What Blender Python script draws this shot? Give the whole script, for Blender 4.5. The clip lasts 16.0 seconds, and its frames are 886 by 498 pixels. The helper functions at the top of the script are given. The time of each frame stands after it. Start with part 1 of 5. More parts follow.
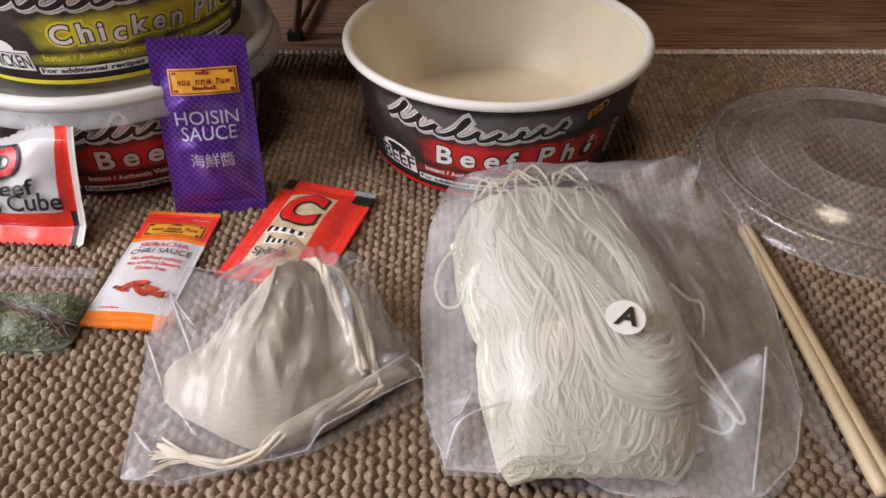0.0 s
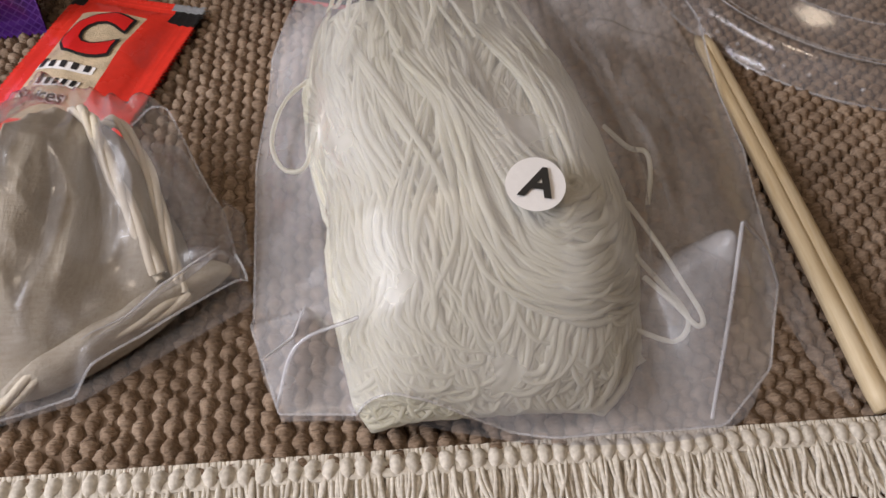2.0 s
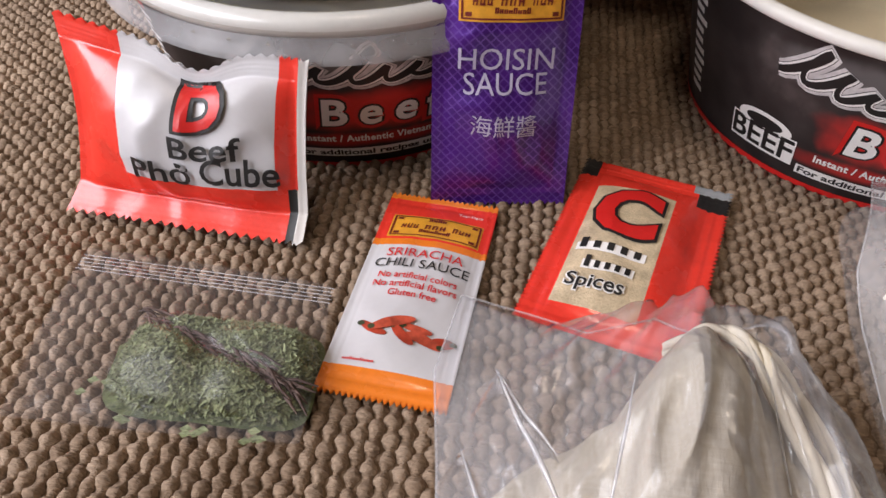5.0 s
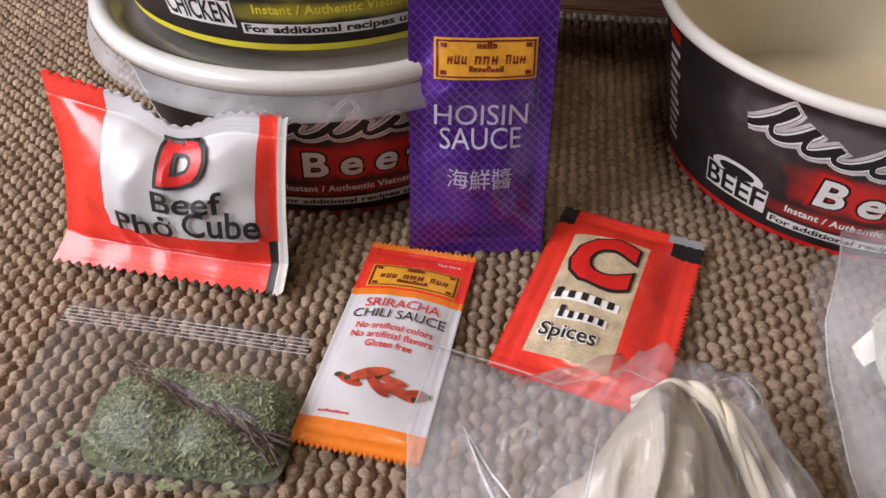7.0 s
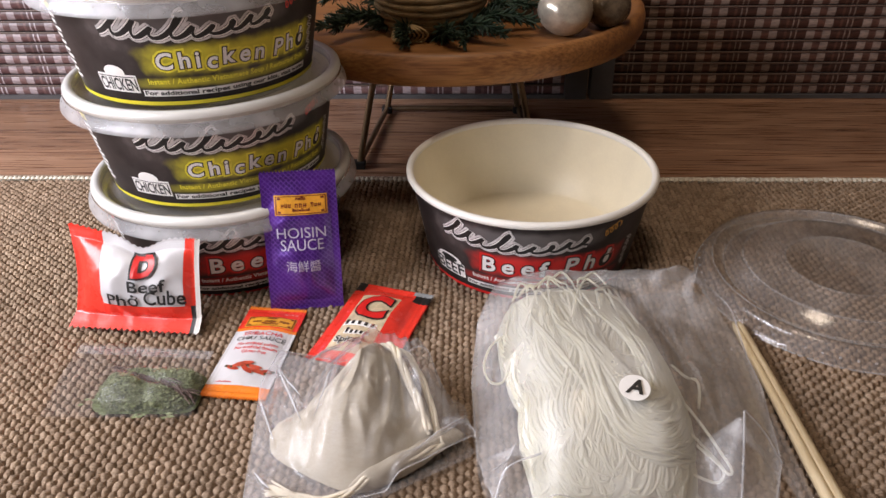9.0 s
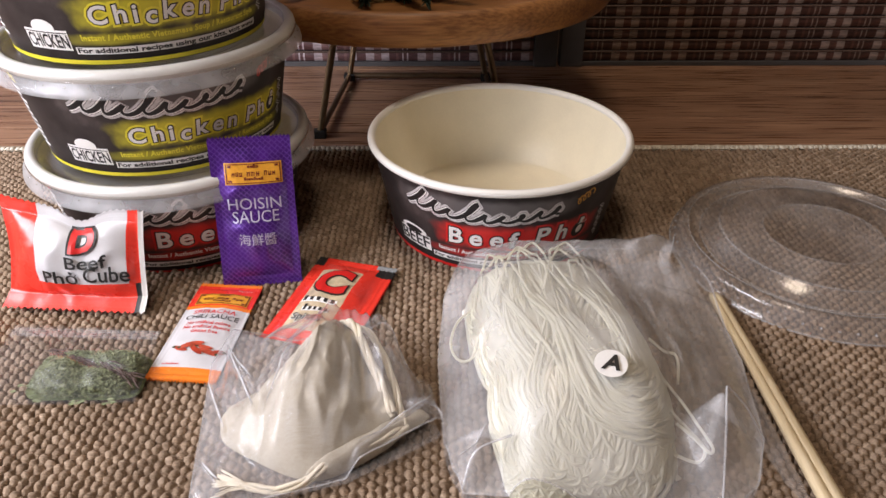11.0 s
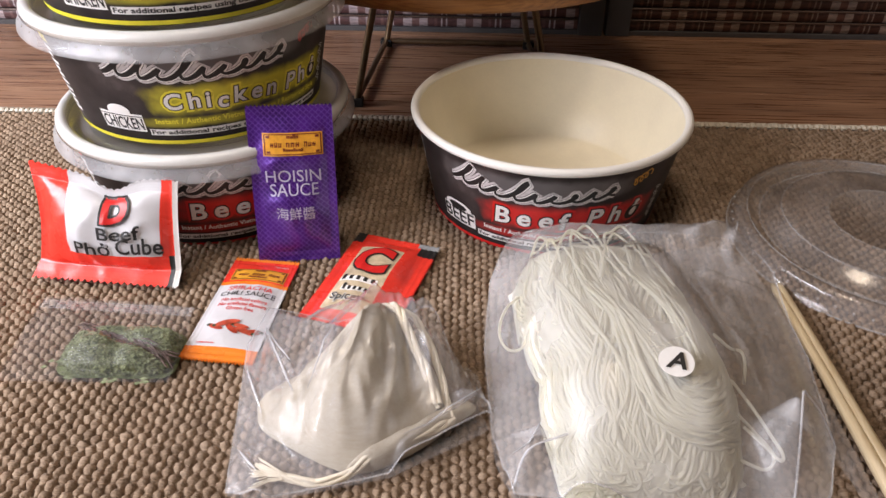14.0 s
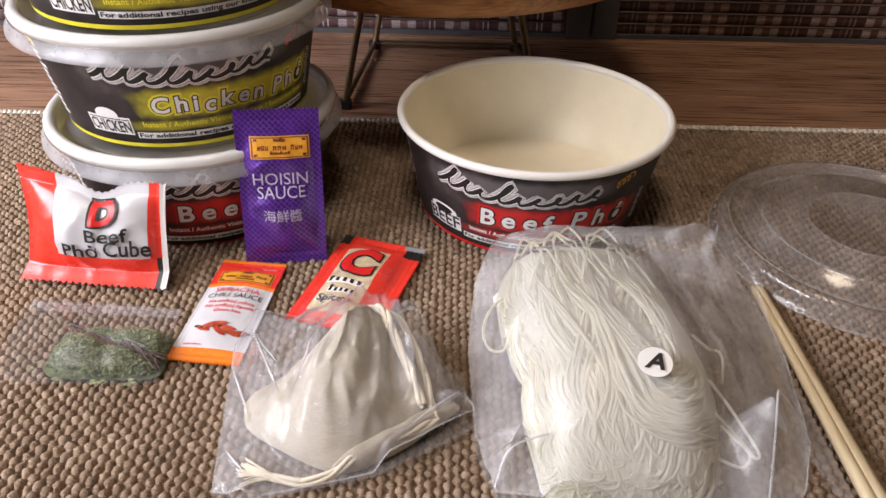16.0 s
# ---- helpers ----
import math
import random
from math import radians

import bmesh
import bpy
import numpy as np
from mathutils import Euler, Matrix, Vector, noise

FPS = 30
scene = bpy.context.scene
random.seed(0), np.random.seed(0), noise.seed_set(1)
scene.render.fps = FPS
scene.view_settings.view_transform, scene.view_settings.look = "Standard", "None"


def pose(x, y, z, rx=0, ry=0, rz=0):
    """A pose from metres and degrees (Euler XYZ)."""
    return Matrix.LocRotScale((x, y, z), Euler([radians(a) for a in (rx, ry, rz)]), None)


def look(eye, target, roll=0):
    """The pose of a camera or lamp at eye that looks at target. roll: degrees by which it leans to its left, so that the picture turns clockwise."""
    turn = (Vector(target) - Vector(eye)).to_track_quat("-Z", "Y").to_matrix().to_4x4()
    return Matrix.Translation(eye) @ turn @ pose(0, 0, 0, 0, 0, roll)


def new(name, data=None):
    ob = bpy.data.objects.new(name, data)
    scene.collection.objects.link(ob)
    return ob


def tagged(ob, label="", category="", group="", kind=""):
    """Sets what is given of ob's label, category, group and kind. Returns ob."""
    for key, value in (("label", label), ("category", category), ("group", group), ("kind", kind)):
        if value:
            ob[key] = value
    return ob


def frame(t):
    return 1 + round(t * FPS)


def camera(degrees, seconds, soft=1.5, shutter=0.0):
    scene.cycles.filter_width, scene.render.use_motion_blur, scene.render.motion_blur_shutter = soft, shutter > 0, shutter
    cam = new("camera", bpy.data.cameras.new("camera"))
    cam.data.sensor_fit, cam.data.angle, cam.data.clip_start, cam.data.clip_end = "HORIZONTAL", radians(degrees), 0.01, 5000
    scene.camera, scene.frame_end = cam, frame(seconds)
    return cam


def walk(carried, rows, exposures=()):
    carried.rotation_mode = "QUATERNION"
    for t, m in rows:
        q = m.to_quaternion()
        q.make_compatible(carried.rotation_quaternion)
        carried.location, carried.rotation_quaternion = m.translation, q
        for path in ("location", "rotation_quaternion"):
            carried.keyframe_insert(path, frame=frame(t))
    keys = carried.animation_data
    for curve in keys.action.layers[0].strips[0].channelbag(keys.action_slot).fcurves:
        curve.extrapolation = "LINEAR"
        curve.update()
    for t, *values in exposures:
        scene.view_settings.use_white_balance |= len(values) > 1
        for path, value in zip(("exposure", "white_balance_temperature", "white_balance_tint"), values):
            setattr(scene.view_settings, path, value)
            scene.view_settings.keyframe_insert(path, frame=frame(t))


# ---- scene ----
cam = camera(61.7, 16.0)
METRES, EYE, TILT, LEAN, TURN = 0.55, 0.219, -40.0, 0.0, 0.0
ROWS = [
    (0.0, 0.0, 0.0, 0.0, 0.0, 0.0, -0.0),
    (0.5, 0.0194, 0.0449, -0.0092, -0.62, -4.53, 0.66),
    (1.0, 0.0478, 0.1092, -0.0067, -2.55, -9.49, 1.41),
    (1.5, 0.0606, 0.1471, -0.0018, -3.92, -12.39, 1.83),
    (2.0, 0.0497, 0.1552, 0.0014, -4.72, -13.06, 1.89),
    (2.5, 0.0129, 0.1598, 0.0024, -4.59, -13.32, 1.07),
    (3.0, -0.0349, 0.1581, 0.0087, -3.53, -13.32, -1.1),
    (3.5, -0.0809, 0.1643, 0.0152, 0.22, -13.11, -2.62),
    (4.0, -0.1507, 0.1916, 0.0169, 3.34, -12.41, -4.3),
    (4.5, -0.1806, 0.2134, 0.0375, 5.76, -7.04, -4.88),
    (7.0, -0.168, 0.2104, 0.0566, 5.94, -3.16, -4.74),
    (7.5, -0.1355, 0.1386, 0.0489, 6.25, -3.43, -4.46),
    (8.0, -0.0936, 0.0274, 0.0309, 6.16, -0.06, -3.95),
    (8.5, -0.0408, -0.0878, 0.0025, 4.91, 5.61, -2.17),
    (9.0, -0.0172, -0.1424, -0.023, 2.13, 8.69, -0.71),
    (9.5, 0.0028, -0.1407, -0.032, 0.67, 8.78, 0.42),
    (12.0, -0.0271, -0.0709, -0.0101, -0.25, 5.4, 0.08),
    (12.5, -0.0311, -0.0667, -0.0105, -0.04, 5.04, -0.53),
    (13.0, -0.0344, -0.0667, -0.0109, 0.54, 4.78, -1.06),
    (13.5, -0.0365, -0.0608, -0.0076, 1.07, 4.58, -1.4),
    (14.0, -0.0373, -0.0637, -0.008, 1.3, 4.42, -1.58),
    (14.5, -0.0348, -0.0632, -0.0108, 1.22, 4.33, -1.65),
    (15.0, -0.0347, -0.0667, -0.011, 1.02, 4.32, -1.59),
    (15.5, -0.0356, -0.0715, -0.0099, 0.76, 4.35, -1.52),
    (16.0, -0.0318, -0.0724, -0.0063, 0.63, 4.41, -1.51),
]
EXPOSURES = [(0.0, -0.2), (1.5, -0.38), (3.0, -0.56), (3.5, -0.56), (4.5, -0.46), (7.0, -0.38), (8.0, -0.24), (9.0, -0.04), (9.5, 0.02), (12.0, 0.02), (16.0, 0.02)]
walk(cam, [(t, pose(0, 0, EYE, TILT, LEAN, TURN) @ pose(METRES * x, METRES * y, METRES * z, 90 + pitch, roll, yaw)) for t, x, y, z, yaw, pitch, roll in ROWS], EXPOSURES)

# ---- light ----
world = bpy.data.worlds.new("sky")
scene.world = world
world.use_nodes = True
wn = world.node_tree.nodes
sky = wn.new("ShaderNodeTexSky")
sky.sky_type, sky.sun_disc = "NISHITA", False
sky.sun_elevation, sky.sun_rotation = radians(35), radians(250)
world.node_tree.links.new(sky.outputs[0], wn["Background"].inputs[0])
wn["Background"].inputs[1].default_value = 0.1


def area_lamp(name, eye, target, w, h, watts, colour):
    data = bpy.data.lights.new(name, "AREA")
    data.shape, data.size, data.size_y, data.energy, data.color = "RECTANGLE", w, h, watts, colour
    ob = new(name, data)
    ob.matrix_world = look(eye, target)
    return ob


area_lamp("window_daylight", (-0.76, 0.06, 0.43), (-0.5, 0.2, 0.0), 0.8, 0.38, 13.4, (0.96, 0.955, 1.04))
# unseen warm fill from above, added to lift the shaded sides
area_lamp("ceiling_lamp_light", (-0.15, 0.1, 2.3), (-0.15, 0.1, 0), 0.5, 0.5, 16, (1.0, 0.82, 0.65))


# ---- materials ----
def node_mat(name):
    m = bpy.data.materials.new(name)
    m.use_nodes = True
    nt = m.node_tree
    return m, nt, nt.nodes["Principled BSDF"]


def link(nt, a, b):
    nt.links.new(a, b)


def noise_fac(nt, scale, detail=4, coord="Object", stretch=(1, 1, 1)):
    tc = nt.nodes.new("ShaderNodeTexCoord")
    mp = nt.nodes.new("ShaderNodeMapping")
    mp.inputs["Scale"].default_value = stretch
    n = nt.nodes.new("ShaderNodeTexNoise")
    n.inputs["Scale"].default_value, n.inputs["Detail"].default_value = scale, detail
    link(nt, tc.outputs[coord], mp.inputs[0])
    link(nt, mp.outputs[0], n.inputs["Vector"])
    return n.outputs[0]


def ramp(nt, fac, stops):
    r = nt.nodes.new("ShaderNodeValToRGB")
    e = r.color_ramp.elements
    while len(e) < len(stops):
        e.new(0.5)
    for k, (p, c) in zip(e, stops):
        k.position, k.color = p, (*c, 1)
    link(nt, fac, r.inputs[0])
    return r.outputs[0]


def mix(nt, fac, a, b, kind="MIX"):
    n = nt.nodes.new("ShaderNodeMix")
    n.data_type, n.blend_type = "RGBA", kind
    for sock, v in ((n.inputs[0], fac), (n.inputs[6], a), (n.inputs[7], b)):
        if isinstance(v, (int, float)):
            sock.default_value = v
        elif isinstance(v, tuple):
            sock.default_value = (*v, 1)
        else:
            link(nt, v, sock)
    return n.outputs[2]


def calc(nt, op, a, b=0.0, c=0.0):
    n = nt.nodes.new("ShaderNodeMath")
    n.operation = op
    for sock, v in zip(n.inputs, (a, b, c)):
        if isinstance(v, (int, float)):
            sock.default_value = v
        else:
            link(nt, v, sock)
    return n.outputs[0]


def bump(nt, p, fac, strength, dist):
    b = nt.nodes.new("ShaderNodeBump")
    b.inputs["Strength"].default_value, b.inputs["Distance"].default_value = strength, dist
    link(nt, fac, b.inputs["Height"])
    link(nt, b.outputs[0], p.inputs["Normal"])


def surface(name, colour, rough=0.5, metal=0.0, var=0.12, scale=60, fine=600, relief=0.15, dist=0.0004, coat=0.0, sss=0.0):
    """A paint, paper, film or cloth with blotches and fine grain."""
    m, nt, p = node_mat(name)
    big, small = noise_fac(nt, scale), noise_fac(nt, fine, 2)
    lo, hi = tuple(c * (1 - var) for c in colour), tuple(min(1, c * (1 + var)) for c in colour)
    c = ramp(nt, big, [(0.3, lo), (0.7, hi)])
    c = mix(nt, 0.25, c, ramp(nt, small, [(0.35, lo), (0.65, hi)]))
    link(nt, c, p.inputs["Base Color"])
    link(nt, ramp(nt, big, [(0.2, (rough * 0.85,) * 3), (0.8, (min(1, rough * 1.15),) * 3)]), p.inputs["Roughness"])
    p.inputs["Metallic"].default_value, p.inputs["Coat Weight"].default_value = metal, coat
    if sss:
        p.inputs["Subsurface Weight"].default_value = sss
        p.inputs["Subsurface Radius"].default_value = (0.006, 0.005, 0.003)
        p.inputs["Subsurface Scale"].default_value = 1.0
    if relief:
        bump(nt, p, small, relief, dist)
    return m


def film(name, haze=0.08, tint=(0.93, 0.93, 0.95), rough=0.06, gloss=0.04, rise=0.9, ripple=0.12, grain=55):
    """Clear plastic film or sheet: see-through, glossy at grazing angles, a little milky; haze also paints in reflected
    room light.
    """
    m, nt, p = node_mat(name)
    nt.nodes.remove(p)
    out = nt.nodes["Material Output"]
    clear, shine, veil, a, b = (
        nt.nodes.new("ShaderNodeBsdfTransparent"), nt.nodes.new("ShaderNodeBsdfAnisotropic"), nt.nodes.new("ShaderNodeBsdfDiffuse"),
        nt.nodes.new("ShaderNodeMixShader"), nt.nodes.new("ShaderNodeMixShader"))
    fr = nt.nodes.new("ShaderNodeLayerWeight")
    fr.inputs[0].default_value = 0.5
    clear.inputs[0].default_value = (*tint, 1)
    veil.inputs[0].default_value = (0.85, 0.85, 0.87, 1)
    shine.inputs["Roughness"].default_value = rough
    h = ramp(nt, noise_fac(nt, 45), [(0.3, (haze * 0.6,) * 3), (0.75, (haze * 1.5,) * 3)])
    link(nt, h, a.inputs[0])
    link(nt, clear.outputs[0], a.inputs[1])
    link(nt, veil.outputs[0], a.inputs[2])
    link(nt, calc(nt, "MULTIPLY_ADD", calc(nt, "POWER", fr.outputs["Facing"], 4.0), rise, gloss), b.inputs[0])
    link(nt, a.outputs[0], b.inputs[1])
    link(nt, shine.outputs[0], b.inputs[2])
    link(nt, b.outputs[0], out.inputs[0])
    bp = nt.nodes.new("ShaderNodeBump")
    bp.inputs["Strength"].default_value, bp.inputs["Distance"].default_value = ripple, 0.0014
    link(nt, noise_fac(nt, grain, 3), bp.inputs["Height"])
    link(nt, bp.outputs[0], shine.inputs["Normal"])
    link(nt, bp.outputs[0], fr.inputs["Normal"])
    return m


def wood(name, dark, mid, light, scale=9, rough=0.42, stretch=(0.35, 6, 6)):
    m, nt, p = node_mat(name)
    a, b = noise_fac(nt, scale, 6, stretch=stretch), noise_fac(nt, scale * 9, 5, stretch=(stretch[0] * 0.6, stretch[1], stretch[2]))
    c = ramp(nt, a, [(0.28, dark), (0.5, mid), (0.74, light)])
    c = mix(nt, 0.55, c, ramp(nt, b, [(0.35, dark), (0.65, light)]))
    info = nt.nodes.new("ShaderNodeObjectInfo")
    c = mix(nt, 1.0, c, ramp(nt, info.outputs["Random"], [(0, (0.72, 0.7, 0.7)), (1, (1.15, 1.12, 1.1))]), "MULTIPLY")
    link(nt, c, p.inputs["Base Color"])
    link(nt, ramp(nt, b, [(0.3, (rough * 0.8,) * 3), (0.7, (rough * 1.2,) * 3)]), p.inputs["Roughness"])
    bump(nt, p, b, 0.2, 0.0005)
    return m


def island(name, stops, rough=0.8, fine=900, relief=0.4, dist=0.0004, extra=None, stretch=(1, 1, 1)):
    """Many small joined pieces, each with its own tone."""
    m, nt, p = node_mat(name)
    g = nt.nodes.new("ShaderNodeNewGeometry")
    c = ramp(nt, g.outputs["Random Per Island"], stops)
    n = noise_fac(nt, fine, 3, stretch=stretch)
    c = mix(nt, 0.45, c, ramp(nt, n, [(0.3, tuple(v * 0.55 for v in stops[0][1])), (0.7, stops[-1][1])]))
    if extra:
        c = mix(nt, 1.0, c, ramp(nt, noise_fac(nt, extra), [(0.3, (0.8, 0.8, 0.8)), (0.7, (1.12, 1.12, 1.12))]), "MULTIPLY")
    link(nt, c, p.inputs["Base Color"])
    p.inputs["Roughness"].default_value = rough
    bump(nt, p, n, relief, dist)
    return m


M_FLOOR = wood("floor_wood", (0.065, 0.027, 0.014), (0.24, 0.118, 0.064), (0.46, 0.28, 0.175), rough=0.3)
M_TABLE = wood("tray_wood", (0.11, 0.04, 0.011), (0.25, 0.105, 0.03), (0.36, 0.175, 0.06), scale=12, rough=0.5)
M_WALL = surface("wall_paint", (0.55, 0.5, 0.44), 0.8, scale=3, fine=200)
M_CEIL = surface("ceiling_paint", (0.75, 0.73, 0.7), 0.85, scale=3, fine=200)
M_MAT = island("jute_cord", [(0, (0.2, 0.132, 0.082)), (0.5, (0.31, 0.217, 0.144)), (1, (0.42, 0.312, 0.222))], 0.92, 1000, 1.0, 0.0009, 18, (0.3, 1.5, 1.0))
M_MATBASE = surface("jute_backing", (0.15, 0.1, 0.062), 0.95, var=0.3, fine=900)
M_FRINGE = island("cotton_fringe", [(0, (0.53, 0.475, 0.39)), (0.5, (0.67, 0.615, 0.52)), (1, (0.78, 0.725, 0.63))], 0.9, 900, 0.5, 0.0004)
M_PAPER = surface("white_paperboard", (0.83, 0.81, 0.765), 0.42, var=0.03, relief=0.06)
M_INNER = surface("bowl_lining", (0.84, 0.77, 0.6), 0.38, var=0.04, relief=0.05)
M_BLACK = surface("black_ink", (0.012, 0.011, 0.011), 0.55, var=0.2)
M_WHITE = surface("white_ink", (0.82, 0.8, 0.78), 0.4, var=0.04)
M_RED = surface("red_ink", (0.62, 0.02, 0.018), 0.35, var=0.1)
M_YEL = surface("yellow_ink", (0.8, 0.7, 0.05), 0.35, var=0.08)
M_GOLD = surface("gold_ink", (0.72, 0.34, 0.035), 0.3, var=0.25, scale=45)
M_MAROON = surface("maroon_ink", (0.16, 0.02, 0.015), 0.35)
M_ORANGE = surface("orange_foil", (0.78, 0.2, 0.02), 0.28, var=0.12, relief=0.1, coat=0.3)
M_REDFOIL = surface("red_foil", (0.8, 0.045, 0.028), 0.27, var=0.12, relief=0.12, coat=0.4)
M_WHITEFOIL = surface("white_foil", (0.58, 0.57, 0.59), 0.42, var=0.04, relief=0.08, coat=0.1)
M_SILVER = surface("silver_foil", (0.62, 0.66, 0.7), 0.25, metal=0.6, var=0.1)
M_LILAC = surface("silver_lilac_ink", (0.48, 0.44, 0.6), 0.35, var=0.1)
M_CHILI = surface("chili_red", (0.4, 0.045, 0.02), 0.4, var=0.5, scale=250)
M_CHILI2 = surface("chili_light", (0.46, 0.07, 0.035), 0.4, var=0.35, scale=300)
M_STEM = surface("chili_stem", (0.03, 0.04, 0.012), 0.5)
M_SPICEBED = surface("spice_bed", (0.55, 0.44, 0.29), 0.55, var=0.3, scale=220, fine=1400, relief=0.6, coat=0.5)
M_NOODLEFILL = surface("noodle_gap_fill", (0.87, 0.855, 0.785), 0.5, var=0.05, scale=90)
M_CORD = surface("cotton_cord", (0.7, 0.63, 0.5), 0.9, var=0.1, fine=1200, relief=0.6)
M_BAMBOO = wood("bamboo", (0.66, 0.52, 0.3), (0.76, 0.63, 0.4), (0.83, 0.72, 0.5), scale=30, rough=0.5, stretch=(6, 0.3, 6))
# the bag's strong haze stands in for the room mirrored in smooth film
M_FILM = film("bag_film", 0.22, tint=(0.97, 0.97, 0.98), rough=0.27, gloss=0.028)
M_FILM2 = film("pouch_film", 0.13, rough=0.2, gloss=0.03, rise=0.8)
M_HERBFILM = film("herb_film", 0.035, rough=0.2, gloss=0.01, rise=0.5, ripple=0.25, grain=110)
M_LIDFILM = film("lid_plastic", 0.12, tint=(0.91, 0.88, 0.84), rough=0.14, gloss=0.05, ripple=0.03)
# whitish film for crease tubes; the paleness imitates their highlight
M_FOLDGLINT = film("fold_glint_film", 0.4, rough=0.15, gloss=0.12, rise=0.8)
M_STEEL = surface("bronze_steel", (0.22, 0.16, 0.1), 0.35, metal=0.9, var=0.25)
M_DARKSTEEL = surface("dark_weld", (0.03, 0.03, 0.03), 0.5, metal=0.6)
M_GREY = surface("grey_stile", (0.075, 0.072, 0.075), 0.6, var=0.15)
M_HERB = island("dried_herb", [(0, (0.03, 0.038, 0.014)), (0.45, (0.15, 0.175, 0.075)), (0.85, (0.25, 0.29, 0.13)), (1, (0.42, 0.46, 0.24))], 0.8, 1500)
M_HERBSTEM = island("dried_stem", [(0, (0.04, 0.022, 0.018)), (1, (0.17, 0.11, 0.09))], 0.8, 1200)
M_FIR = island("fir_needles", [(0, (0.008, 0.018, 0.01)), (1, (0.03, 0.06, 0.03))], 0.6)
M_RAFFIA = surface("raffia", (0.42, 0.3, 0.15), 0.8, var=0.2)
M_GLASSBALL = surface("mercury_glass", (0.55, 0.5, 0.42), 0.22, metal=0.55, var=0.25, scale=120)
M_DARKBALL = surface("dark_mercury_glass", (0.16, 0.12, 0.08), 0.25, metal=0.5, var=0.5, scale=120)
M_MOSS = surface("rope_pot", (0.22, 0.15, 0.07), 0.9, var=0.4, scale=130, fine=900, relief=0.6, dist=0.001)

m, nt, p = node_mat("rice_noodle")
g = nt.nodes.new("ShaderNodeNewGeometry")
link(nt, ramp(nt, g.outputs["Random Per Island"], [(0, (0.82, 0.8, 0.72)), (0.5, (0.88, 0.865, 0.795)), (1, (0.93, 0.92, 0.86))]), p.inputs["Base Color"])
p.inputs["Roughness"].default_value = 0.4
glow, both = nt.nodes.new("ShaderNodeBsdfTranslucent"), nt.nodes.new("ShaderNodeMixShader")
glow.inputs[0].default_value = (0.95, 0.935, 0.86, 1)
both.inputs[0].default_value = 0.62
link(nt, p.outputs[0], both.inputs[1])
link(nt, glow.outputs[0], both.inputs[2])
thin, wet = nt.nodes.new("ShaderNodeBsdfTransparent"), nt.nodes.new("ShaderNodeMixShader")
thin.inputs[0].default_value = (0.97, 0.96, 0.9, 1)
wet.inputs[0].default_value = 0.32
link(nt, both.outputs[0], wet.inputs[1])
link(nt, thin.outputs[0], wet.inputs[2])
link(nt, wet.outputs[0], nt.nodes["Material Output"].inputs[0])
M_NOODLE = m

m, nt, p = node_mat("muslin")
weave = None
for ax in ((1, 0.06, 1), (0.06, 1, 1)):
    k = noise_fac(nt, 1500, 2, stretch=ax)
    weave = k if weave is None else calc(nt, "ADD", weave, k)
folds = noise_fac(nt, 95, 4)
tone = ramp(nt, noise_fac(nt, 40, 3), [(0.3, (0.37, 0.32, 0.245)), (0.7, (0.5, 0.455, 0.375))])
link(nt, mix(nt, 0.3, tone, ramp(nt, calc(nt, "MULTIPLY", weave, 0.5), [(0.4, (0.32, 0.275, 0.205)), (0.6, (0.56, 0.51, 0.43))])), p.inputs["Base Color"])
p.inputs["Roughness"].default_value, p.inputs["Specular IOR Level"].default_value = 0.95, 0.1
bump(nt, p, calc(nt, "MULTIPLY_ADD", weave, 0.5, folds), 0.45, 0.0009)
M_CLOTH = m

m, nt, p = node_mat("violet_foil")
tc = nt.nodes.new("ShaderNodeTexCoord")
fac = None
for turn, freq in ((45, 120), (-45, 120)):
    mp = nt.nodes.new("ShaderNodeMapping")
    mp.inputs["Rotation"].default_value = (0, 0, radians(turn))
    br = nt.nodes.new("ShaderNodeTexBrick")
    br.inputs["Color1"].default_value = br.inputs["Color2"].default_value = (0, 0, 0, 1)
    br.inputs["Mortar"].default_value = (1, 1, 1, 1)
    br.inputs["Scale"].default_value, br.inputs["Mortar Size"].default_value = freq, 0.03
    link(nt, tc.outputs["Object"], mp.inputs[0])
    link(nt, mp.outputs[0], br.inputs["Vector"])
    fac = br.outputs[0] if fac is None else mix(nt, 0.5, fac, br.outputs[0], "ADD")
base = ramp(nt, noise_fac(nt, 50), [(0.3, (0.03, 0.004, 0.1)), (0.7, (0.1, 0.014, 0.3))])
link(nt, mix(nt, fac, base, (0.13, 0.05, 0.32)), p.inputs["Base Color"])
p.inputs["Roughness"].default_value, p.inputs["Metallic"].default_value = 0.3, 0.35
p.inputs["Coat Weight"].default_value = 0.4
bump(nt, p, noise_fac(nt, 70, 5), 0.5, 0.0018)
M_VIOLET = m


